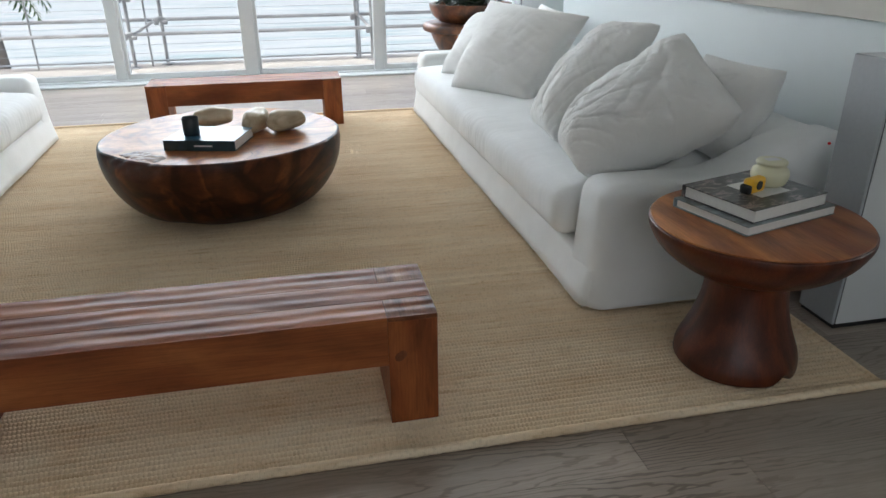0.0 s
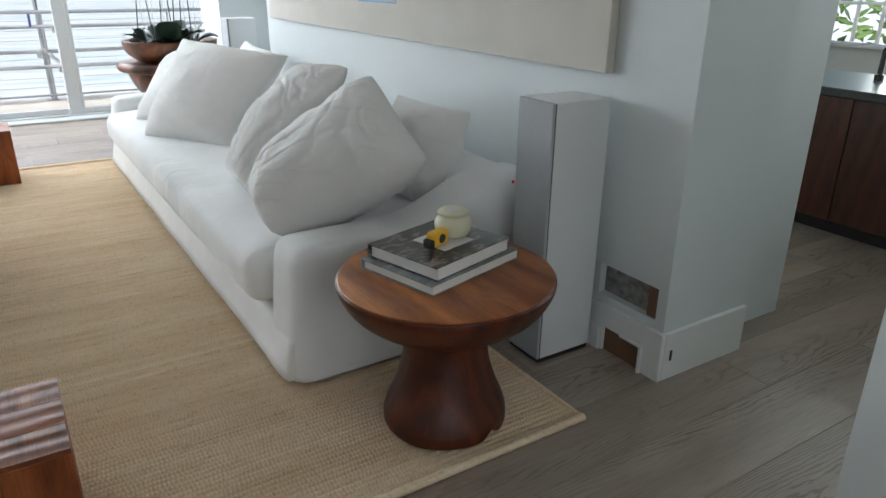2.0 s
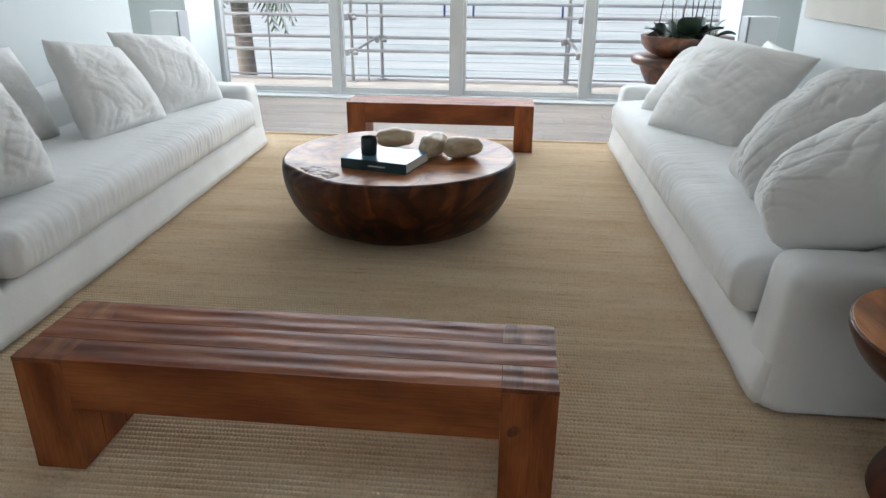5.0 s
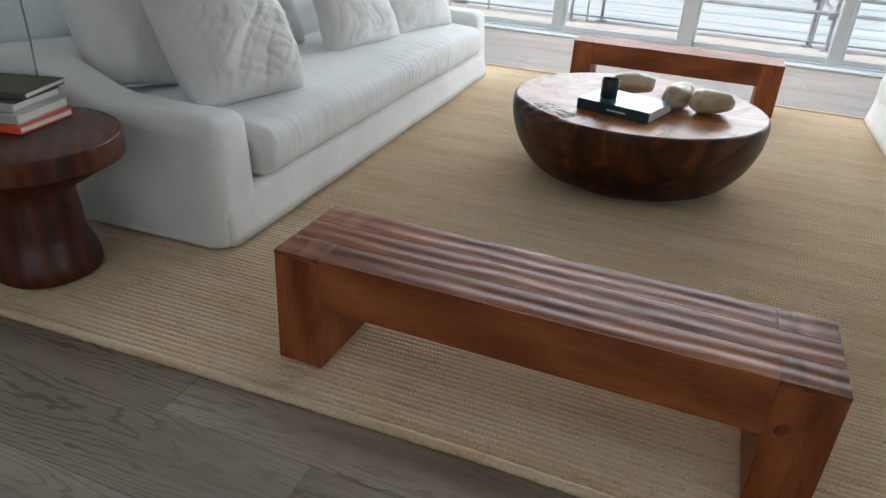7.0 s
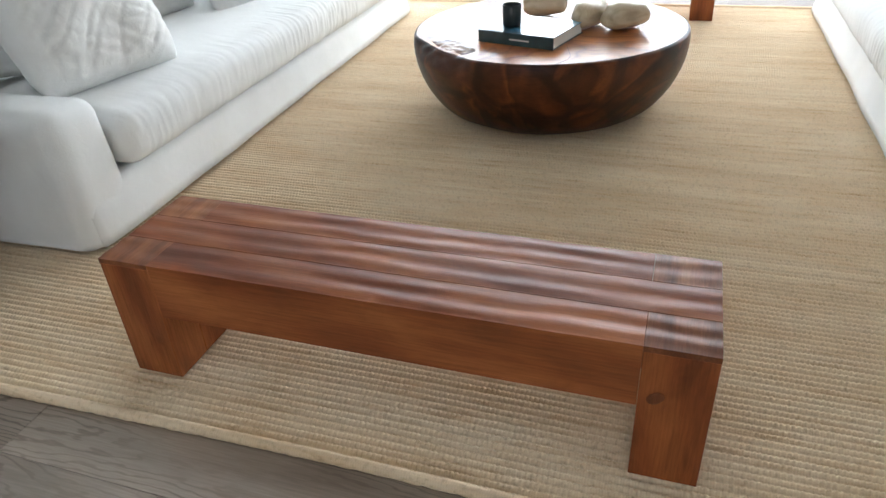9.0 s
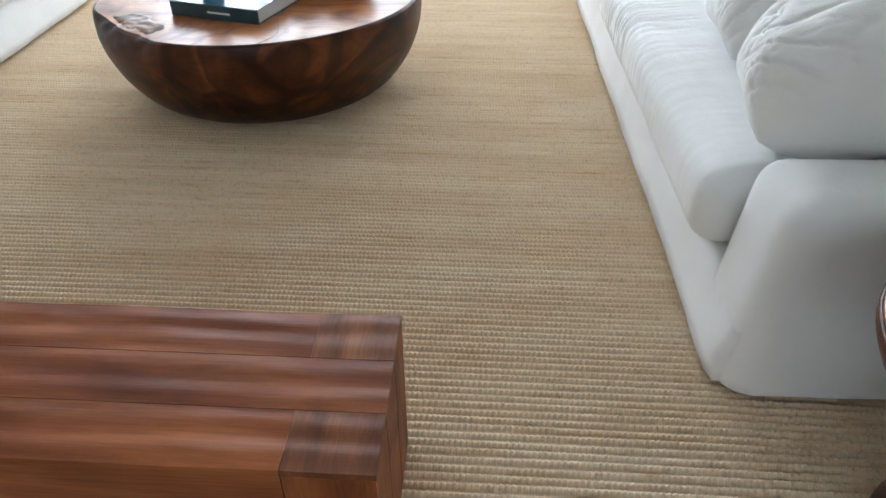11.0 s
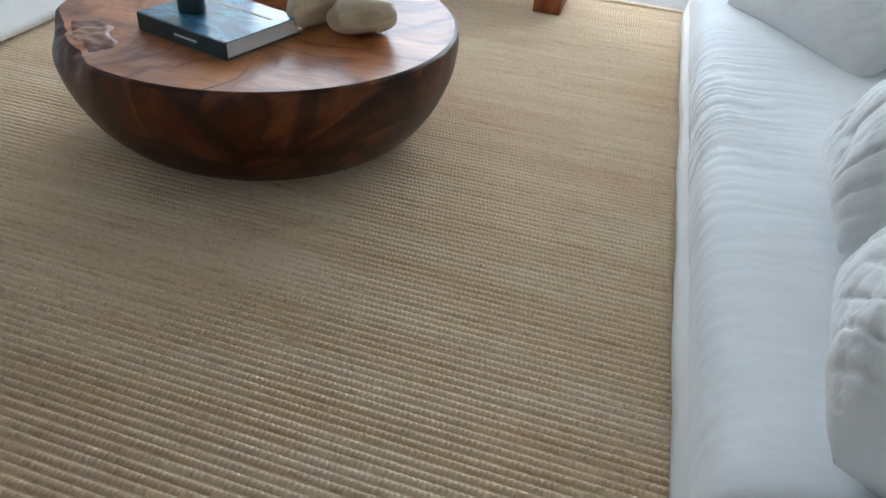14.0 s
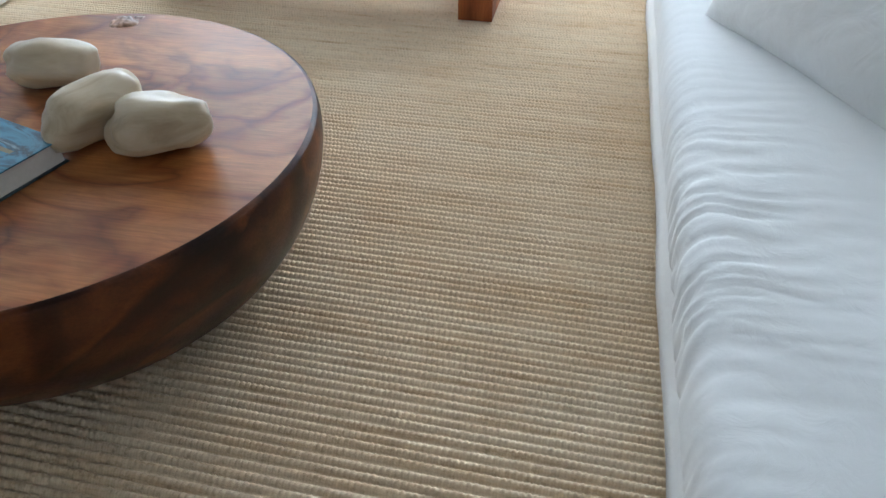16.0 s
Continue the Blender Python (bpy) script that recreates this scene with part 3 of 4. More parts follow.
def sea_window():
    """Sliding glass doors onto the balcony."""
    xs = [-2.36, -1.07, 0.21, 1.55, 2.92]
    w = thing("window_1", 0.25, 8.31, 0, label="wide aluminium sliding glass doors facing the sea", category="window", kind="structure")
    ox, oy = 0.25, 8.31
    part("sill", box(xs[0] - ox - 0.06, xs[-1] - ox + 0.06, -0.22, 0.09, 0, 0.02, 0.004), frame_metal, w)
    part("track", box(xs[0] - ox - 0.06, xs[-1] - ox + 0.06, -0.06, 0.09, 0.0202, 0.034, 0.004), frame_metal, w)
    part("head", box(xs[0] - ox - 0.06, xs[-1] - ox + 0.06, -0.06, 0.09, 2.2, 2.28, 0.004), frame_metal, w)
    for i, x in enumerate(xs):
        wd = 0.052 if i in (1, 3) else 0.07
        part("mullion", box(x - ox - wd, x - ox + wd, -0.045, 0.06, 0.034, 2.2, 0.005), frame_metal, w)
        if i in (1, 2, 3):
            part("stile", box(x - ox + wd + 0.001, x - ox + wd + 0.03, -0.02, 0.05, 0.034, 2.2, 0.003), frame_metal, w)
    for i, (a, b) in enumerate(zip(xs, xs[1:])):
        a, b = a - ox + 0.075, b - ox - 0.06
        part("bottom_rail", box(a, b, -0.02, 0.03, 0.0345, 0.088, 0.004), frame_metal, w)
        p = part("pane", box(a, b, 0.0, 0.008, 0.0885, 2.199), pane_glass, w)
        p.visible_shadow = False
    return w


sea_window()

# ---- outside ----
part("balcony", box(-5.0, 6.0, 8.43, 9.95, -0.2, -0.05, 0.01), deck_stone, label="pale concrete balcony floor", category="balcony", kind="structure")
part("sea", box(-900, 900, 14, 2500, -8.3, -8.0), sea_glare, label="sea with faint ripples, hazy glare painted in as near-white", category="sea", kind="structure")
part("ground", box(-900, 900, -300, 13.9, -8.6, -8.2), plain("beach_sand", (0.5, 0.45, 0.36), 0.9, vary=0.1, scale=0.5), label="pale beach sand below", category="ground", kind="structure")


def balcony_rail():
    r = thing("balcony_railing", 0, 9.75, -0.05, label="steel balcony railing with thin horizontal wires", category="railing")
    for x in (-4.85, -3.58, -2.3, -1.03, 0.2, 1.48, 2.78, 4.1, 5.4):
        part("post", tube([(x, 0, 0), (x, 0, 0.93)], 0.012), wire_metal, r)
    part("top_rail", tube([(-5, 0, 0.94), (6, 0, 0.94)], 0.02), wire_metal, r)
    part("bottom_rail", tube([(-5, 0, 0.06), (6, 0, 0.06)], 0.012), wire_metal, r)
    for k in range(8):
        part("wire", tube([(-5, 0, 0.15 + 0.1 * k), (6, 0, 0.15 + 0.1 * k)], 0.0025, 5), wire_metal, r)
    return r


balcony_rail()


def scaffold():
    s = thing("scaffold", 0, 9.6, -0.05, label="grey steel tube scaffolding on the balcony", category="scaffolding")
    for x, dy in ((-1.2, 0.0), (-0.87, 0.25), (1.62, 0.0), (1.45, 0.2)):
        part("upright", tube([(x, dy, 0.02), (x, dy, 2.6)], 0.021), scaffold_metal, s)
        part("base_plate", box(x - 0.06, x + 0.06, dy - 0.06, dy + 0.06, 0, 0.012, 0.003), scaffold_metal, s)
    for z, dy in ((0.80, 0.02), (0.525, 0.22), (0.385, 0.02)):
        part("ledger", tube([(-4.8, dy, z), (5.0, dy, z)], 0.02), scaffold_metal, s)
    part("brace", tube([(-1.2, 0, 0.36), (-0.87, 0.25, 0.56)], 0.018), scaffold_metal, s)
    part("brace", tube([(1.62, 0, 0.36), (1.45, 0.2, 0.56)], 0.018), scaffold_metal, s)
    for x, dy, z in ((-1.2, 0, 0.385), (-0.87, 0.22, 0.525), (1.62, 0, 0.385), (1.45, 0.2, 0.525), (-1.2, 0, 0.8), (1.62, 0, 0.8)):
        bm = bmesh.new()
        box(x - 0.05, x + 0.05, dy - 0.03, dy + 0.045, z - 0.03, z + 0.03, 0.012, bm=bm)
        box(x - 0.075, x - 0.02, dy - 0.06, dy - 0.02, z - 0.06, z + 0.02, 0.01, bm=bm)
        box(x + 0.02, x + 0.08, dy - 0.06, dy - 0.02, z - 0.055, z - 0.01, 0.01, bm=bm)
        part("coupler", bm, scaffold_metal, s)
    for x in (-0.05, 0.3, 1.36):
        part("tie", box(x - 0.012, x + 0.012, 0.0, 0.02, 0.8, 0.93, 0.003), blue_sheet, s, "dark blue plastic tie")
    return s


scaffold()


def palm():
    p = thing("palm_tree", -4.55, 15.0, -8.2, label="tall palm tree with a pale trunk beyond the balcony", category="tree")
    part("trunk", tube([(0.2, 0, 0), (0.1, 0, 3), (-0.05, 0, 6), (-0.2, 0, 9.8)], 0.24, 10, 0.17), palm_bark, p, smooth=True)
    rnd = random.Random(4)
    bm = bmesh.new()
    for k in range(13):
        a = k * 2.399
        rise = rnd.uniform(-0.2, 0.9)
        pts = []
        for i in range(13):
            t = i / 12
            pts.append(Vector((-0.2 + math.cos(a) * 1.15 * t, math.sin(a) * 1.15 * t, 9.8 + rise * t * 1.3 - 1.5 * t * t)))
        tube(pts, 0.022, 5, 0.006, bm=bm)
        for i in range(1, 12):
            d = (pts[i + 1] - pts[i - 1]).normalized()
            side = d.cross(Vector((0, 0, 1))).normalized()
            for s in (-1, 1):
                for h in (0.0, 0.5):
                    root = pts[i].lerp(pts[i + 1], h)
                    ln = 0.5 * math.sin(math.pi * min(1, 0.25 + 0.7 * i / 12)) * rnd.uniform(0.8, 1.1)
                    tip = root + side * s * ln * 0.8 + d * ln * 0.4 - Vector((0, 0, ln * 0.45))
                    wv = d * 0.03
                    bm.faces.new([bm.verts.new(q) for q in (root - wv, root + wv, (root + tip) / 2 + wv * 1.2, tip)])
    part("crown", bm, palm_green, p, "drooping green fronds")
    return p


palm()

# ---- kitchen seen through the passage ----


def kitchen():
    c = thing("kitchen_island", 4.68, 2.4, 0, label="dark red wood kitchen base cabinet with a dark worktop", category="cabinet")
    part("toe_kick", box(0.06, 0.7, -1.6, 1.6, 0, 0.08), black_rubber, c)
    for k in range(5):
        y = -1.6 + 0.64 * k
        part("door", box(0, 0.7, y + 0.003, y + 0.637, 0.08, 0.74, 0.004), cabinet_wood, c)
    part("worktop", box(-0.03, 0.73, -1.62, 1.62, 0.741, 0.785, 0.005), stone_counter, c, "dark grey stone worktop")
    t = thing("kitchen_tap", 5.15, 2.86, 0.785, label="dark metal kitchen tap by the sink", category="tap")
    part("spout", tube([(0, 0, 0), (0, 0, 0.16), (0, -0.02, 0.2), (0, -0.1, 0.21), (0, -0.14, 0.2)], 0.014), chrome, t)
    part("base", lathe([(0.025, 0), (0.025, 0.03), (0.016, 0.035)], 16), chrome, t)
    v = thing("kitchen_plant", 5.2, 2.45, 0.785, label="dark green leafy plant in a pot on the worktop", category="plant")
    part("pot", lathe([(0.05, 0), (0.07, 0.1), (0.065, 0.1), (0.05, 0.02)], 20), black_rubber, v)
    bm = bmesh.new()
    rnd = random.Random(8)
    for k in range(26):
        a, e = rnd.uniform(0, 6.28), rnd.uniform(0.3, 1.3)
        d = Vector((math.cos(a) * math.cos(e), math.sin(a) * math.cos(e), math.sin(e)))
        leaf(bm, Vector((0, 0, 0.1)) + d * 0.05, d, rnd.uniform(0.12, 0.2), 0.04)
    part("foliage", bm, leaf_green, v)


def leaf(bm, root, d, length, width, droop=0.5):
    """A broad leaf that arches over, with a folded middle."""
    side = d.cross(Vector((0, 0, 1))).normalized()
    rows = []
    for i in range(9):
        t = i / 8
        p = root + d * length * t - Vector((0, 0, droop * length * t * t))
        w = width * math.sin(math.pi * min(1.0, 0.12 + 0.88 * t)) ** 0.7 * (1 if t < 1 else 0.1)
        up = Vector((0, 0, 0.25 * w))
        rows.append([bm.verts.new(q) for q in (p - side * w + up, p - side * w * 0.5 + up * 0.4, p, p + side * w * 0.5 + up * 0.4, p + side * w + up)])
    for a, b in zip(rows, rows[1:]):
        for k in range(4):
            bm.faces.new((a[k], a[k + 1], b[k + 1], b[k]))


kitchen()


def kitchen_window():
    w = thing("window_2", 7.45, 3.3, 0.78, label="kitchen window with a white frame and greenery outside", category="window", kind="structure")
    for y in (-3.18, -2.2, -1.28, -0.4, 0.45, 1.28):
        part("mullion", box(-0.04, 0.04, y - 0.03, y + 0.03, 0, 1.22, 0.004), trim_paint, w)
    part("sill", box(-0.1, 0.06, -3.2, 1.3, -0.03, 0.001, 0.004), trim_paint, w)


kitchen_window()


def outside_rail():
    r = thing("garden_railing", 8.4, 3.3, -0.05, label="white painted railing outside the kitchen window", category="railing")
    part("top_rail", box(-0.03, 0.03, -2.5, 2.5, 1.2, 1.25, 0.004), trim_paint, r)
    part("lower_rail", box(-0.02, 0.02, -2.5, 2.5, 1.12, 1.15, 0.004), trim_paint, r)
    for k in range(21):
        part("baluster", box(-0.015, 0.015, -2.5 + 0.25 * k, -2.47 + 0.25 * k, 0, 1.199, 0.002), trim_paint, r)


outside_rail()


def shrub():
    rnd = random.Random(12)
    bm = bmesh.new()
    for k in range(1800):
        c = Vector((rnd.uniform(0, 1.6), rnd.uniform(-3, 3), rnd.uniform(0.0, 2.9)))
        a, e = rnd.uniform(0, 6.28), rnd.uniform(-0.4, 1.0)
        d = Vector((math.cos(a) * math.cos(e), math.sin(a) * math.cos(e), math.sin(e)))
        s = d.orthogonal().normalized() * 0.05
        ln = rnd.uniform(0.15, 0.3)
        bm.faces.new([bm.verts.new(q) for q in (c, c + d * ln * 0.5 + s, c + d * ln, c + d * ln * 0.5 - s)])
    t = thing("garden_shrub", 9.6, 3.3, -0.2, label="dense green shrubs outside the kitchen window", category="shrub", kind="stuff")
    part("foliage", bm, plain("shrub_leaf", (0.09, 0.16, 0.04), 0.6, vary=0.4, scale=6), t)
    part("stems", tube([(0.8, 0, 0), (0.8, 0.1, 2.2)], 0.05, 8, 0.02), palm_bark, t)


shrub()

# ---- rug ----


def rug():
    """Flat-woven rug with ridges across the room."""
    x0, x1, y0, y1, pitch = -1.74, 2.36, 2.13, 6.34, 0.0205
    r = thing("rug", (x0 + x1) / 2, (y0 + y1) / 2, 0, label="large natural jute rug with ribbed weave", category="rug")
    hx, hy = (x1 - x0) / 2, (y1 - y0) / 2
    rows, bead, per = int(2 * hy / pitch), 0.0118, 3
    nx = int(2 * hx / bead * per)
    gen = np.random.RandomState(5)
    prof = np.array(((0.03, 0.0020), (0.2, 0.0080), (0.43, 0.0138), (0.66, 0.0158), (0.9, 0.0105)))
    xs = np.linspace(-hx, hx, nx + 1)
    k = np.arange(rows)[:, None, None]
    drift = np.cumsum(gen.normal(0, 0.16, rows))[:, None, None] + 0.4 * (k % 2)
    x = xs[None, None, :]
    slow = 0.0032 * np.sin(x * 1.7 + 0.05 * k) * np.sin(0.021 * k + x * 0.6) + 0.0012 * np.sin(x * 7.1 + k * 1.9)
    slow = slow - 0.065 * np.maximum(0, -x / 2) ** 1.3 * np.maximum(0, 1 - k / 60)
    phase = 2 * np.pi * (x / bead + drift) + 1.3 * np.sin(x * 13 + k * 2.3) + 0.9 * np.sin(x * 41 + k * 5.1)
    knot = 0.5 + 0.5 * np.cos(phase)
    size = np.repeat(gen.uniform(0.75, 1.1, (rows, 1, nx // per + 2)), per, axis=2)[:, :, :nx + 1]
    up = prof[None, :, 1:2] * (0.6 + 0.4 * knot ** 0.7 * size)
    yy = -hy + (k + prof[None, :, 0:1]) * pitch + slow + 0.0016 * np.sin(phase) * (prof[None, :, 0:1] - 0.5)
    xx = np.broadcast_to(x + 0.003 * np.sin(k * 1.3), yy.shape)
    verts = np.stack([xx, yy, np.broadcast_to(up, yy.shape)], -1).reshape(-1, 3) * U
    w, lines = nx + 1, rows * len(prof)
    q = (np.arange(lines - 1)[:, None] * w + np.arange(nx)[None, :]).ravel()
    faces = np.stack([q, q + 1, q + w + 1, q + w], -1)
    me = bpy.data.meshes.new("weave")
    me.vertices.add(len(verts))
    me.vertices.foreach_set("co", verts.ravel())
    me.loops.add(faces.size)
    me.loops.foreach_set("vertex_index", faces.ravel())
    me.polygons.add(len(faces))
    me.polygons.foreach_set("loop_start", np.arange(0, faces.size, 4))
    me.polygons.foreach_set("loop_total", np.full(len(faces), 4))
    me.materials.append(jute)
    me.polygons.foreach_set("use_smooth", np.ones(len(faces), dtype=bool))
    me.update(calc_edges=True)
    me.validate()
    ob = new("weave", me)
    ob.parent = r
    edge = bmesh.new()
    for s in (-1, 1):
        tube([(x, s * (hy + 0.002) + 0.004 * noise.noise(Vector((x * 1.2, s, 2))) + 0.003 * noise.noise(Vector((x * 38, s, 7))) - (0.065 * max(0.0, -x / 2) ** 1.3 if s < 0 else 0), 0.0135 + 0.002 * noise.noise(Vector((x * 45, s, 0)))) for x in np.linspace(-hx, hx, 420)], 0.0135, 8, bm=edge)
        tube([(s * hx, y, 0.0085) for y in np.linspace(-hy, hy, 60)], 0.0085, 8, bm=edge)
    part("binding", edge, jute, r, "rolled rope edge", smooth=True)
    return r


rug()
RUG = 0.0152

# ---- benches ----


def bench():
    """Three-board wooden bench with waisted ridges on its top and box-jointed ends."""
    b = thing("bench", 0.2765, 2.425, RUG - 0.001, label="reddish hardwood bench with ridged top and slab legs on the rug", category="bench", group="wooden benches")
    L, W, H, leg, th = 0.696, 0.163, 0.349, 0.138, 0.152
    lanes = [(-W, -W / 3), (-W / 3, W / 3), (W / 3, W)]

    def ridged(x0, x1, y0, y1, z0):
        n, bm, nx = 20, bmesh.new(), max(8, int((x1 - x0) / 0.025))
        cols = []
        for i in range(n + 1):
            y = y0 + (y1 - y0) * i / n
            row = []
            rim = min(1.0, 6 * min(i, n - i) / n)
            for k in range(nx + 1):
                x = x0 + (x1 - x0) * k / nx
                f = 2 * (y - y0) / (y1 - y0) + rim * 0.12 * noise.noise(Vector((x * 4, y0 * 9, 3)))
                deep = 0.0018 + 0.0009 * noise.noise(Vector((x * 3, y0 * 20, 6)))
                top = H - 0.003 + deep * (0.5 - 0.5 * math.cos(2 * math.pi * f))
                row.append(bm.verts.new((x, y, top + 0.0014 * noise.noise(Vector((x * 7, y * 34, 1))))))
            cols.append((row, [bm.verts.new((x0, y, z0)), bm.verts.new((x1, y, z0))]))
        for (a, lo), (c, lo2) in zip(cols, cols[1:]):
            for k in range(nx):
                bm.faces.new((a[k], a[k + 1], c[k + 1], c[k]))
            bm.faces.new((lo[0], a[0], c[0], lo2[0]))
            bm.faces.new((lo[1], lo2[1], c[nx], a[nx]))
            bm.faces.new((lo[0], lo2[0], lo2[1], lo[1]))
        for row, lo in (cols[0], cols[-1]):
            bm.faces.new([lo[0], lo[1], *row[::-1]])
        return bm

    for i, (y0, y1) in enumerate(lanes):
        y0, y1 = y0 + 0.0006, y1 - 0.0006
        through_lane = i == 1
        end = L if through_lane else L - leg
        part("board", ridged(-end, end, y0, y1, H - th), bench_wood, b, smooth=False)
        for s in (-1, 1):
            xa, xb = sorted((s * L, s * (L - leg + 0.0008)))
            if through_lane:
                part("leg_board", box(xa, xb, y0, y1, 0, H - th - 0.0005, 0.0015), bench_wood_up, b)
            else:
                part("leg_board", box(xa, xb, y0, y1, 0, H - 0.016, 0.0015), bench_wood_up, b)
                part("joint_top", ridged(xa, xb, y0, y1, H - 0.0158), bench_wood_end, b, "darker end grain at the joint")
    return b


near_bench = bench()
copy_thing(near_bench, pose(0.2835 * U, 6.115 * U, (RUG - 0.001) * U, 0, 0, 180.6))
bm = lathe([(0.012, -0.001), (0.016, 0.0006), (0.013, 0.0012), (0.006, 0.0004)], 18, lambda a, r, z: (r * (1 + 0.2 * math.sin(2 * a)), z))
part("knot", bm, bench_wood_end, near_bench, "dark round knot").matrix_basis = pose(0.592 * U, -0.1645 * U, 0.225 * U, 90, 0, 0)

# ---- coffee table and what lies on it ----
CT = (0.25, 4.357)
CT_TOP = 0.387


def coffee_table():
    t = thing("coffee_table", CT[0], CT[1], RUG - 0.001, label="low round coffee table carved from one glossy dark trunk", category="coffee table")
    h = CT_TOP - RUG
    prof = smooth_profile([(0.30, 0.0), (0.39, 0.008), (0.48, 0.055), (0.548, 0.14), (0.588, 0.235), (0.601, 0.315), (0.598, h - 0.012), (0.592, h - 0.003), (0.586, h)], 6)

    def shape(a, r, z):
        d = ((a - 3.99 + math.pi) % (2 * math.pi)) - math.pi
        bite = math.exp(-(d / 0.33) ** 6)
        rr = r * (1 + 0.010 * math.sin(2 * a + 0.6) + 0.006 * math.sin(3 * a + 2))
        top = max(0.0, (z - 0.30) / (h - 0.30))
        rough = noise.noise(Vector((a * 14, z * 30, 2)))
        rr -= bite * top * (0.035 + 0.014 * rough)
        foot = math.exp(-(((a - 4.3) + math.pi) % (2 * math.pi) - math.pi) ** 2 / 0.02) * max(0, 1 - z / 0.05)
        return rr, z + 0.025 * foot - bite * top * 0.008 * (1 + rough)

    part("bowl", lathe(prof, 160, shape, top=False), table_shaded_wood, t, "burled underside, its colour darkened for shade", smooth=True)
    bm = bmesh.new()
    n = 14
    rings = []
    for i in range(n + 1):
        q = i / n
        ring = []
        for k in range(160):
            a = 2 * math.pi * k / 160
            rr, zz = shape(a, 0.586, h)
            d = ((a - 3.99 + math.pi) % (2 * math.pi)) - math.pi
            patch = math.exp(-(d / 0.36) ** 4) * max(0, (q - 0.7) / 0.3)
            z = h - 0.010 * (1 - q ** 3) + (zz - h) * max(0, (q - 0.8) / 0.2) + patch * 0.006 * noise.noise(Vector((math.cos(a) * q * 22, math.sin(a) * q * 22, 1)))
            ring.append(bm.verts.new((rr * q * math.cos(a), rr * q * math.sin(a), z + 0.0005)))
        rings.append(ring)
    for q, s in zip(rings, rings[1:]):
        for k in range(160):
            bm.faces.new((q[k], q[(k + 1) % 160], s[(k + 1) % 160], s[k]))
    bmesh.ops.remove_doubles(bm, verts=bm.verts, dist=0.0005)
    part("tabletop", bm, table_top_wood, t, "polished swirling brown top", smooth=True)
    line = [Vector((x, y, h - 0.010 * (1 - min(1.0, math.hypot(x, y) / 0.586) ** 3))) for x, y in smooth_profile([(0.135, -0.565), (0.155, -0.52), (0.17, -0.47), (0.166, -0.415), (0.147, -0.345), (0.128, -0.275)], 5)]
    part("crack", tube(line, 0.0024, 6, 0.0008), cabinet_wood, t, "thin dark drying crack")
    for mid_a, half_a, r_in, lump in ((3.99, 0.30, 0.44, 0.009), (1.74, 0.10, 0.50, 0.012)):
        bm = bmesh.new()
        na, nr, rows = 40, 16, []
        for i in range(na + 1):
            a = mid_a + half_a * (2 * i / na - 1)
            edge_r, edge_z = shape(a, 0.586, h)
            r0 = r_in + 0.05 * noise.noise(Vector((a * 6, 4, 0)))
            row = []
            for k in range(nr + 1):
                f = k / nr
                r = r0 + (edge_r - 0.006 - r0) * f
                fade = min(1.0, 5 * f) * min(1.0, 3 * (1 - abs(2 * i / na - 1))) * min(1.0, 0.3 + 5 * (1 - f))
                bumpy = abs(noise.noise(Vector((math.cos(a) * r * 15, math.sin(a) * r * 24, 7)))) + 0.5 * abs(noise.noise(Vector((math.cos(a) * r * 60, math.sin(a) * r * 60, 3))))
                row.append(bm.verts.new((r * math.cos(a), r * math.sin(a), h - 0.011 + fade * (0.008 + lump * bumpy) + (edge_z - h) * f * f * 0.6)))
            rows.append(row)
        for p, q in zip(rows, rows[1:]):
            for k in range(nr):
                bm.faces.new((p[k], p[k + 1], q[k + 1], q[k]))
        part("live_edge", bm, live_edge, t, "rough pale knotted natural edge", smooth=True)
    return t


coffee_table()
TT = CT_TOP - 0.0085


def book(name, x, y, z, rz, w, d, h, cover, spine, label, turned=False):
    """A hardback lying flat; its spine runs along its front, or along its back where it is turned."""
    b = thing(name, x, y, z, rz, label=label, category="book")
    part("page_block", box(0.006, w - 0.006, 0.004, d - 0.005, 0.003, h - 0.003, 0.0006), paper, b, "pale page edges")
    part("front_cover", box(0, w, 0.003, d, h - 0.0029, h, 0.0008), cover, b)
    part("back_cover", box(0, w, 0.003, d, 0, 0.0029, 0.0008), spine, b)
    sy = d if turned else -0.004
    part("spine", box(0, w, sy, sy + 0.0069, 0, h, 0.0025, 2), spine, b)
    return b


def cover_of(b):
    return next(c for c in b.children if c.name.startswith("front_cover"))


ob = book("book", 0.003, 4.085, TT, -15.5, 0.35, 0.285, 0.05, ocean_cover, spine_teal, "thick hardback book with blue sea cover on coffee table")
part("cover_title", box(0.05, 0.20, 0.205, 0.215, 0.0502, 0.0505), gold_print, cover_of(ob))
part("cover_title", box(0.22, 0.31, 0.205, 0.215, 0.0502, 0.0505), gold_print, cover_of(ob))
part("spine_title", box(0.15, 0.24, -0.0043, -0.0041, 0.021, 0.028), white_print, ob)


def cup():
    c = thing("cup", 0.128, 4.165, TT + 0.0503, label="small dark smoked glass cup standing on the book", category="cup")
    part("body", lathe([(0.036, 0), (0.0385, 0.006), (0.04, 0.085), (0.0385, 0.087), (0.037, 0.085), (0.035, 0.012), (0.01, 0.01)], 32), smoke_glass, c, smooth=True)


cup()


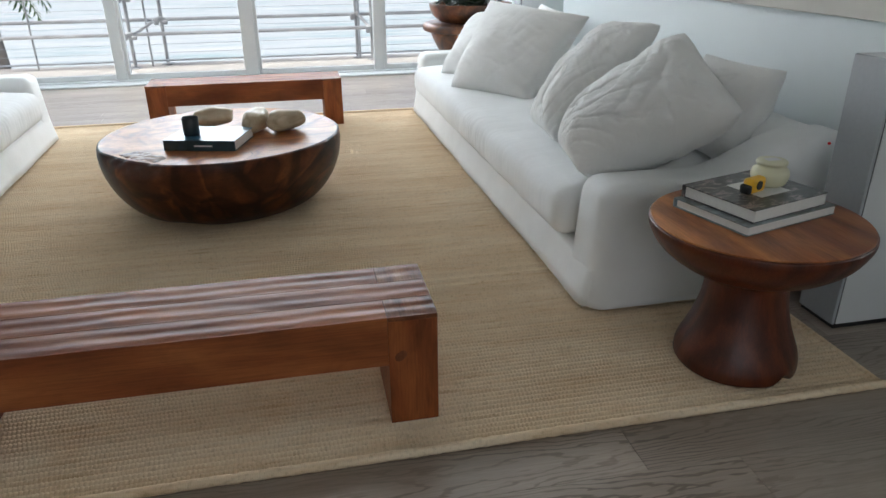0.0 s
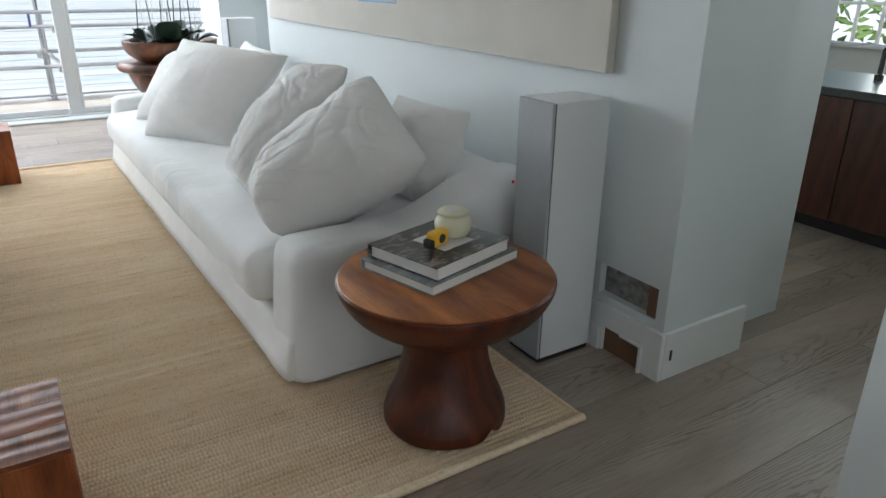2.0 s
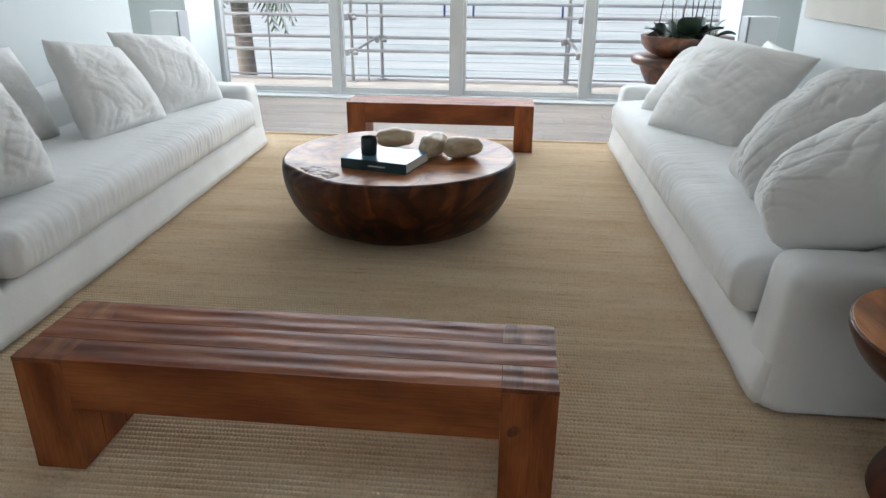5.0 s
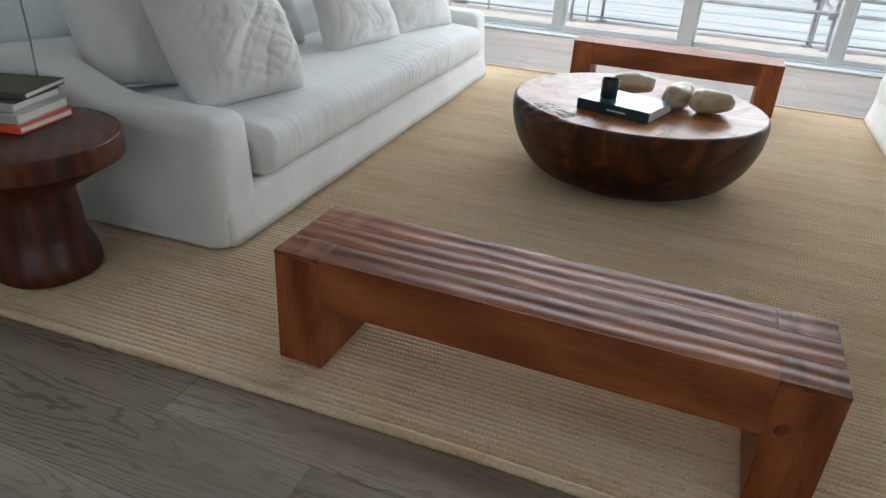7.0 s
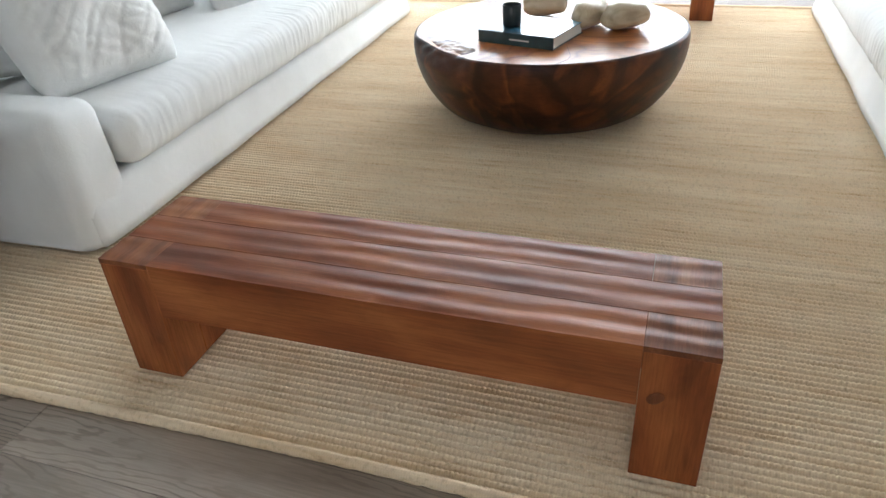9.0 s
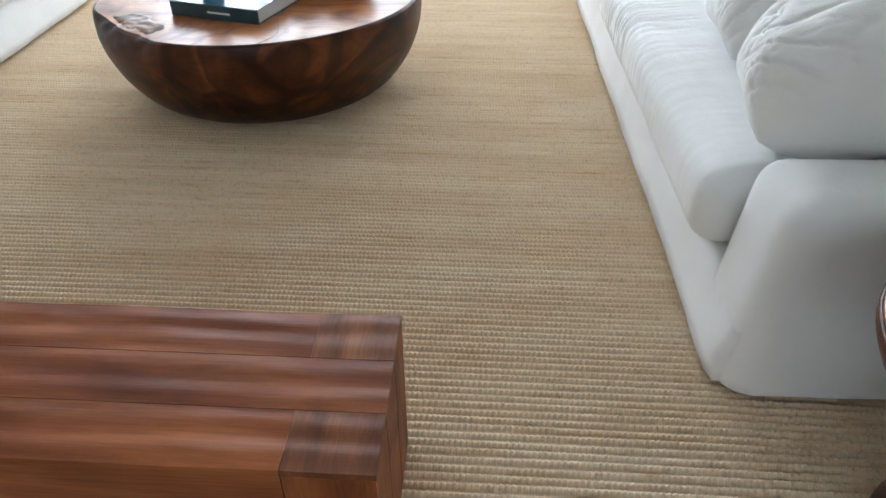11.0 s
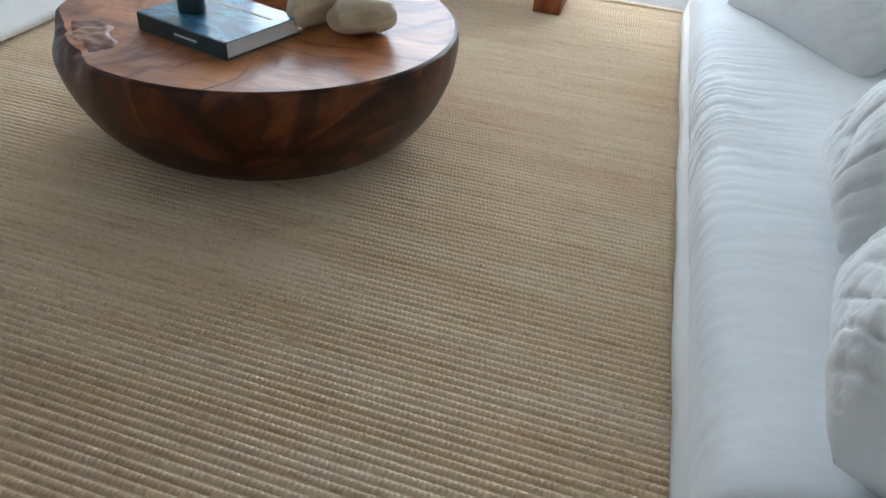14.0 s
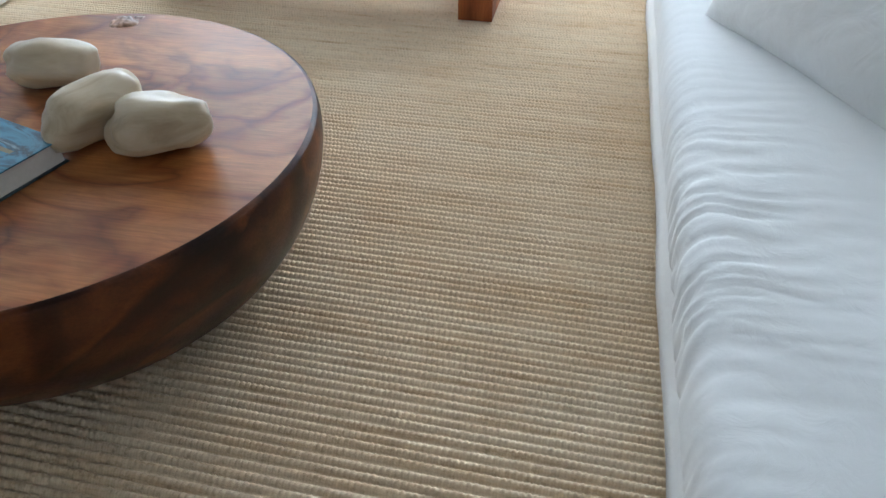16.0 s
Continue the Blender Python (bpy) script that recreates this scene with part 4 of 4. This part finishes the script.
def pebble(x, y, rz, size, tilt, seed, label):
    p = thing("wooden_pebble", x, y, TT, rz, label=label, category="decoration", group="pale wooden pebbles")
    bm = bmesh.new()
    bmesh.ops.create_icosphere(bm, subdivisions=4, radius=1.0)
    rot = Euler((radians(tilt), 0, 0)).to_matrix()
    for v in bm.verts:
        d = v.co.normalized()
        q = Vector([math.copysign(abs(c) ** 0.86, c) for c in d])
        q *= 1 + 0.22 * noise.noise(d * 1.25 + Vector((seed, 0, 0))) + 0.06 * noise.noise(d * 3 + Vector((0, seed, 0)))
        v.co = rot @ Vector((q.x * size[0], q.y * size[1], q.z * size[2]))
    low = min(v.co.z for v in bm.verts)
    for v in bm.verts:
        v.co.z -= low
    part("body", bm, pebble_mat, p, smooth=True)


pebble(0.19, 4.55, 8, (0.105, 0.058, 0.05), 4, 1.0, "smooth pale wooden pebble on the coffee table")
pebble(0.425, 4.37, 72, (0.115, 0.06, 0.055), 14, 5.0, "smooth pale wooden pebble leaning beside the book")
pebble(0.575, 4.35, 24, (0.10, 0.066, 0.056), -6, 9.0, "smooth pale glossy wooden pebble near the table edge")

# ---- sofas ----


def sofa(name, x, y, rz, length, depth, label, seed, over, calm):
    """Slipcovered sofa; local x runs along its length, y from its front to its back."""
    s = thing(name, x, y, RUG, rz, label=label, category="sofa", group="white sofas")
    arm, ah, bh, sh = 0.245, 0.475, 0.60, 0.19

    def drape(amp, sd):
        f, g = wobble(amp, 3.0, sd), wobble(amp * 0.35, 11.0, sd + 4)
        return lambda p, n: f(p, n) + g(p, n)

    def skirt(p, n):
        return drape(0.007, seed)(p, n) + Vector((0, -0.04 * max(0.0, 1 - p.z / 0.19) if p.y < 0.1 else 0, 0))

    part("base", soft_box(0.02, length - 0.02, -0.008, depth - 0.02, 0.012, sh, 0.025, (0.04, 0.05, 0.03), skirt, True), sofa_cotton, s, smooth=True)
    for a, b in ((0.0, arm), (length - arm, length)):
        def flare(p, n, a=a, b=b):
            t = max(0.0, min(1.0, (p.y - depth * 0.42) / (depth * 0.4)))
            lift = 0.14 * t * t * (3 - 2 * t) * max(0.0, (p.z - 0.2) / 0.3)
            lean = 0.034 * max(0.0, 1 - p.z / 0.45)
            out = (-1 if a == 0.0 else 1) * 0.018 * max(0.0, 1 - p.z / 0.4) * (1 if abs(p.x - (0.0 if a == 0.0 else length)) < 0.1 else 0)
            return Vector((out, -lean * max(0, 1 - p.y / 0.3) + 0.005, lift)) + drape(0.008, seed + a)(p, n)
        part("arm", soft_box(a, b, 0.0, depth - 0.01, 0.012, ah, 0.06, (0.022, 0.03, 0.022), flare, True), sofa_cotton, s, smooth=True)
    for fx in (0.1, length / 2, length - 0.1):
        for fy in (0.06, depth - 0.1):
            part("foot", box(fx - 0.03, fx + 0.03, fy - 0.03, fy + 0.03, 0.0, 0.013, 0.002), black_rubber, s)
    part("back", soft_box(arm * 0.4, length - arm * 0.4, depth - 0.27, depth, 0.1, bh, 0.09, (0.05, 0.03, 0.03), drape(0.012, seed + 7)), sofa_cotton, s, smooth=True)

    def pucker(p, n):
        front = math.exp(-((p.y + 0.03) / 0.19) ** 2)
        zone = calm + (1 - calm) * 1.1 * math.exp(-((p.x - 2.05) / 0.4) ** 2)
        q = noise.noise(Vector((p.x * 25 + 1.5 * noise.noise(Vector((p.x * 5, p.y * 6, seed))), p.y * 1.9, p.z * 3)))
        k = 0.5 - 1.5 * math.exp(-(q / 0.12) ** 2)
        crown = 0.022 * math.sin(math.pi * min(1, max(0, p.y / (depth - 0.25)))) if p.z > 0.33 else 0
        return n * (0.0042 * k * front * zone + 0.004 * noise.noise(p * 4)) + Vector((0, 0, crown))

    part("seat_cushion", soft_box(arm + 0.008, length - arm - 0.008, -over, depth - 0.22, sh + 0.001, 0.39, 0.07, (0.0095, 0.03, 0.02), pucker), sofa_cotton, s, "smooth seat cushion puckered along its front", smooth=True)
    return s


def sticker(x, y, z):
    t = thing("sticker", x, y, z, label="tiny round red sticker on the sofa cover", category="sticker")
    bm = bmesh.new()
    bmesh.ops.create_uvsphere(bm, u_segments=10, v_segments=6, radius=0.006)
    part("dot", bm, red_dot, t)


sofa("sofa", 1.618, 6.33, -89.2, 3.575, 1.03, "long white slipcovered sofa with a loose heap of pillows", 1.0, 0.074, 0.16)
sofa("sofa", -0.965, 2.705, 92.1, 3.28, 1.06, "white slipcovered sofa with wrinkled seat cushion and square pillows", 2.0, 0.055, 0.34)

sticker(2.535, 2.768, 0.60)
sticker(-2.0, 2.716, 0.60)

pillow([(1.665, 5.19, 0.41), (1.99, 4.58, 0.41), (2.42, 4.80, 0.855), (2.02, 5.53, 0.905)], 0.125, 1, "large white linen pillow leaning on others on the sofa", 0.3)
pillow([(1.70, 5.72, 0.40), (1.98, 5.25, 0.40), (2.3, 5.45, 0.82), (2.03, 5.98, 0.79)], 0.12, 2, "white linen pillow half hidden behind another pillow")
pillow([(2.33, 5.95, 0.42), (2.33, 5.3, 0.42), (2.53, 5.36, 0.82), (2.55, 6.0, 0.84)], 0.09, 3, "white linen pillow standing against the sofa back")
pillow([(1.82, 4.00, 0.45), (1.80, 3.60, 0.44), (2.26, 3.60, 0.935), (2.29, 4.24, 0.865)], 0.14, 4, "crumpled white linen pillow tilted between two others", 0.85, n=80, soft=0.1)
pillow([(1.79, 3.47, 0.44), (1.715, 3.09, 0.45), (2.17, 2.79, 0.73), (2.30, 3.45, 0.915)], 0.185, 5, "plump wrinkled white linen pillow slumped over the sofa arm", 0.75, n=90, soft=0.1)
pillow([(2.40, 3.56, 0.42), (2.36, 3.06, 0.43), (2.545, 3.09, 0.80), (2.5, 3.58, 0.80)], 0.1, 6, "thin white linen pillow against the sofa back", 0.4)
pillow([(-1.41, 4.28, 0.405), (-1.32, 4.95, 0.41), (-1.59, 5.0, 0.82), (-1.62, 4.36, 0.92)], 0.12, 7, "square white linen pillow leaning on the sofa back", 0.4)
pillow([(-1.36, 5.0, 0.41), (-1.24, 5.65, 0.41), (-1.51, 5.73, 0.82), (-1.65, 5.03, 0.905)], 0.11, 8, "square white linen pillow leaning near the sofa arm", 0.4)
pillow([(-1.22, 2.97, 0.44), (-1.14, 3.56, 0.42), (-1.43, 3.65, 0.90), (-1.58, 3.05, 0.95)], 0.16, 9, "plump white linen pillow resting on the seat cushion", 0.8, soft=0.1)
pillow([(-1.74, 2.95, 0.46), (-1.55, 3.32, 0.42), (-1.76, 3.48, 0.93), (-1.93, 3.0, 0.95)], 0.13, 10, "white linen pillow tucked behind another by the arm")
pillow([(-1.74, 3.55, 0.41), (-1.68, 4.42, 0.41), (-1.90, 4.46, 0.87), (-1.94, 3.5, 0.9)], 0.12, 11, "broad white linen back pillow on the sofa", 0.3)

# ---- side tables ----


def stool(x, y, z0, rim, waist, foot, height, lip, label, seed, notch=None, top_mat=stool_top_wood):
    t = thing("side_table", x, y, z0, label=label, category="side table", group="turned side tables")
    def shape(a, r, z):
        rr = r * (1 + 0.012 * math.sin(2 * a + seed) + 0.008 * math.sin(5 * a + seed * 2) * (1 - z / height))
        zz = z
        if notch is not None:
            d = ((a - notch + math.pi) % (2 * math.pi)) - math.pi
            zz = z + 0.035 * math.exp(-(d / 0.13) ** 2) * max(0, 1 - z / 0.06)
        return rr, zz
    neck = height * 0.655
    prof = smooth_profile([(foot * 0.6, 0.0), (foot * 0.97, 0.002), (foot * 1.02, 0.03), (foot * 0.97, 0.07), (foot * 0.82, 0.14), (waist * 1.01, 0.215), (waist * 0.96, neck - 0.04), (waist * 1.02, neck)], 6)
    part("pedestal", lathe(prof, 72, shape), stool_shaded_wood, t, "flared pedestal, darkened for the shade below the top", smooth=True)
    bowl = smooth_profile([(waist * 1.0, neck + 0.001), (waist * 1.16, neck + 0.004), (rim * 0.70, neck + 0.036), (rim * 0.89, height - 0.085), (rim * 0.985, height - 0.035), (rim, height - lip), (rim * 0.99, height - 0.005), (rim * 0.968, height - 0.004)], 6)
    part("top_bowl", lathe(bowl, 96, shape), stool_shaded_wood, t, smooth=True)
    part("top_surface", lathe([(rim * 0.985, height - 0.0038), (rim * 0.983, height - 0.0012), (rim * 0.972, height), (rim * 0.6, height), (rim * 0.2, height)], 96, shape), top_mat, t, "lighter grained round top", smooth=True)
    return t


ST = (1.99, 2.365)
ST_H = 0.492
stool(*ST, RUG, 0.322, 0.132, 0.188, ST_H, 0.012, "turned reddish wood side table with broad dish top on rug", 1.0, notch=5.0)
ST_TOP = RUG + ST_H + 0.001
b1 = book("book", 1.866, 2.238, ST_TOP, 15.5, 0.385, 0.285, 0.03, grey_cover, grey_cover, "large grey hardback book at the bottom of a stack", True)
b2 = book("book", 1.892, 2.256, ST_TOP + 0.0305, 16.5, 0.325, 0.27, 0.04, photo_cover, photo_cover, "large hardback book with a dark photo cover on a stack", True)
part("cover_panel", box(0.11, 0.24, 0.07, 0.2, 0.0402, 0.041), white_print, cover_of(b2), "white title panel")
BK = ST_TOP + 0.0305 + 0.0415


def jar():
    j = thing("candle_jar", 2.066, 2.452, BK, label="cream candle in a round glass jar on the books", category="candle")
    part("body", lathe(smooth_profile([(0.03, 0), (0.047, 0.008), (0.056, 0.03), (0.054, 0.05), (0.043, 0.063), (0.042, 0.07)], 5), 40), wax, j, smooth=True)
    lid = part("lid", lathe([(0.046, 0.0702), (0.047, 0.076), (0.043, 0.081), (0.015, 0.082)], 40), wax, j, "glass lid", smooth=True)
    part("tag", box(-0.022, 0.022, -0.014, 0.014, 0.0825, 0.083), white_print, lid, "small white label")


jar()


def tape():
    t = thing("tape_measure", 1.978, 2.402, BK, 20, label="yellow and black tape measure on the books", category="tape measure")
    part("case", soft_box(-0.033, 0.04, -0.017, 0.017, 0, 0.047, 0.011, (0.005, 0.005, 0.005)), tape_yellow, t, smooth=True)
    part("grip", soft_box(-0.043, -0.026, -0.018, 0.018, 0.001, 0.03, 0.007, (0.004, 0.004, 0.004)), tape_black, t, "black rubber grip", smooth=True)
    part("badge", lathe([(0.014, 0), (0.013, 0.002)], 20), tape_black, t).matrix_basis = pose(0.005 * U, -0.017 * U, 0.025 * U, 90, 0, 0)


tape()

LS = (-1.40, 2.35)
stool(*LS, RUG, 0.295, 0.130, 0.168, 0.475, 0.075, "turned dark wood side table with a thick rounded top", 3.0, top_mat=stool_shaded_wood)
LT = RUG + 0.477
book("book", -1.69, 2.27, LT, 10, 0.33, 0.24, 0.022, orange_cover, orange_cover, "orange hardback book at the bottom of a stack")
book("book", -1.71, 2.275, LT + 0.0225, 12, 0.33, 0.24, 0.03, pale_cover, pale_cover, "thick pale hardback book in a stack")
book("book", -1.72, 2.285, LT + 0.053, 14, 0.31, 0.23, 0.026, slate_cover, pale_cover, "slate grey hardback book in a stack")
book("book", -1.73, 2.315, LT + 0.0795, 18, 0.32, 0.22, 0.02, olive_cover, olive_cover, "olive hardback book on top of a stack")

# ---- loudspeakers ----


def speaker(x, y, rz, label):
    s = thing("loudspeaker", x, y, 0, rz, label=label, category="loudspeaker", group="tower loudspeakers")
    part("plinth", box(0.01, 0.245, -0.085, 0.085, 0, 0.018, 0.002), black_rubber, s, "black plinth")
    part("cabinet", box(0.016, 0.25, -0.088, 0.088, 0.018, 0.94, 0.004, 2), speaker_white, s)
    part("grille", box(0.0, 0.0125, -0.088, 0.088, 0.018, 0.94, 0.004, 2), speaker_grille, s, "pale grey front grille")
    part("gap_strip", box(0.0126, 0.0159, -0.086, 0.086, 0.02, 0.938), black_rubber, s)
    return s


speaker(2.448, 2.558, 0, "tall slim white tower loudspeaker beside the wall")
speaker(2.72, 7.15, 0, "tall slim white tower loudspeaker near the window")
speaker(-1.87, 2.44, 180, "tall slim white tower loudspeaker behind the side table")
speaker(-1.98, 6.75, 180, "tall slim white tower loudspeaker near the window")

# ---- picture ----


def picture():
    p = thing("canvas_painting", WALL_X, 4.2, 1.01, label="large raw canvas with a thin blue outline hung on the wall", category="painting")
    part("canvas", box(-0.040, -0.003, -1.68, 1.68, 0, 1.15, 0.004, 2), canvas, p)
    for a, b, c, d in ((-0.22, 0.21, 0.165, 0.172), (-0.22, -0.213, 0.172, 0.6), (0.203, 0.21, 0.172, 0.6)):
        part("blue_stripe", box(-0.0415, -0.0402, a, b, c, d), blue_line, p, "thin pale blue line")


picture()

# ---- planter ----


def planter():
    x, y = 2.18, 6.9
    s = thing("planter_stand", x, y, 0, label="turned wooden stand holding the orchid bowl", category="plant stand")
    part("pedestal", lathe(smooth_profile([(0.16, 0), (0.2, 0.02), (0.18, 0.15), (0.17, 0.3), (0.26, 0.42), (0.31, 0.52), (0.32, 0.56)], 5), 48), planter_wood, s, smooth=True)
    part("rim", lathe(smooth_profile([(0.32, 0.56), (0.38, 0.575), (0.395, 0.605), (0.38, 0.635), (0.33, 0.64), (0.2, 0.63)], 5), 56), planter_wood, s, smooth=True)
    o = thing("orchid_planter", x + 0.03, y, 0.633, label="dark green orchids in a broad wooden bowl", category="plant")
    part("bowl", lathe(smooth_profile([(0.16, 0), (0.26, 0.015), (0.34, 0.08), (0.365, 0.16), (0.35, 0.162), (0.31, 0.115), (0.1, 0.10)], 5), 48), planter_wood, o, "rough brown wooden bowl", smooth=True)
    part("moss", lathe([(0.31, 0.105), (0.2, 0.14), (0.05, 0.15)], 32, lambda a, r, z: (r, z + 0.015 * math.sin(7 * a))), moss, o)
    rnd = random.Random(3)
    for k in range(26):
        a = k * 2.4 + rnd.uniform(-0.3, 0.3)
        root = Vector((math.cos(a) * rnd.uniform(0.05, 0.24), math.sin(a) * rnd.uniform(0.05, 0.24), 0.14))
        e = rnd.uniform(0.55, 1.35)
        d = Vector((math.cos(a) * math.cos(e), math.sin(a) * math.cos(e), math.sin(e)))
        bm = bmesh.new()
        leaf(bm, root, d, rnd.uniform(0.2, 0.3), rnd.uniform(0.075, 0.1), rnd.uniform(0.25, 0.7))
        bmesh.ops.solidify(bm, geom=bm.faces[:], thickness=0.003)
        part("leaf", bm, leaf_green, o, smooth=True)
    for k in range(7):
        a = k * 0.9 + 0.3
        r = 0.06 + 0.03 * (k % 4)
        px, py = math.cos(a) * r * 1.6, math.sin(a) * r
        lean = rnd.uniform(-0.08, 0.08)
        part("flower_stem", tube([(px, py, 0.13), (px + lean * 0.3, py, 0.4), (px + lean, py + lean, 0.95)], 0.004, 6), stem_mat, o)
    for k in range(6):
        px = -0.2 + 0.08 * k
        part("support_stake", tube([(px, -0.04, 0.13), (px + 0.01, -0.04, 0.8)], 0.0025, 5), wire_metal, o)


planter()

# ---- cord behind the left side table ----
cord = thing("power_cord", -1.62, 2.62, 0.5, label="thin grey cord hanging down by the sofa arm", category="cord")
part("cable", tube([(0, 0, 0), (0.005, 0.0, 0.05), (-0.02, 0.02, 0.2), (-0.05, 0.03, 0.5)], 0.003, 6), cord_mat, cord)

# ---- floor planks ----


def planks():
    w = 0.2475
    rnd = random.Random(21)
    y = 1.942 - w * 18
    while y < FLOOR_Y1:
        x = FLOOR_X0 + rnd.uniform(-1.6, 0.0)
        while x < FLOOR_X1:
            ln = rnd.uniform(1.5, 2.1)
            a, b = max(x, FLOOR_X0), min(x + ln, FLOOR_X1)
            if b - a > 0.05 and y >= FLOOR_Y0:
                bm = box(a + 0.0006, b - 0.0006, y + 0.0006, min(y + w, FLOOR_Y1) - 0.0006, -0.0118, 0.0, 0.0007)
                part("plank", bm, grey_oak, slab)
            x += ln
        y += w


planks()
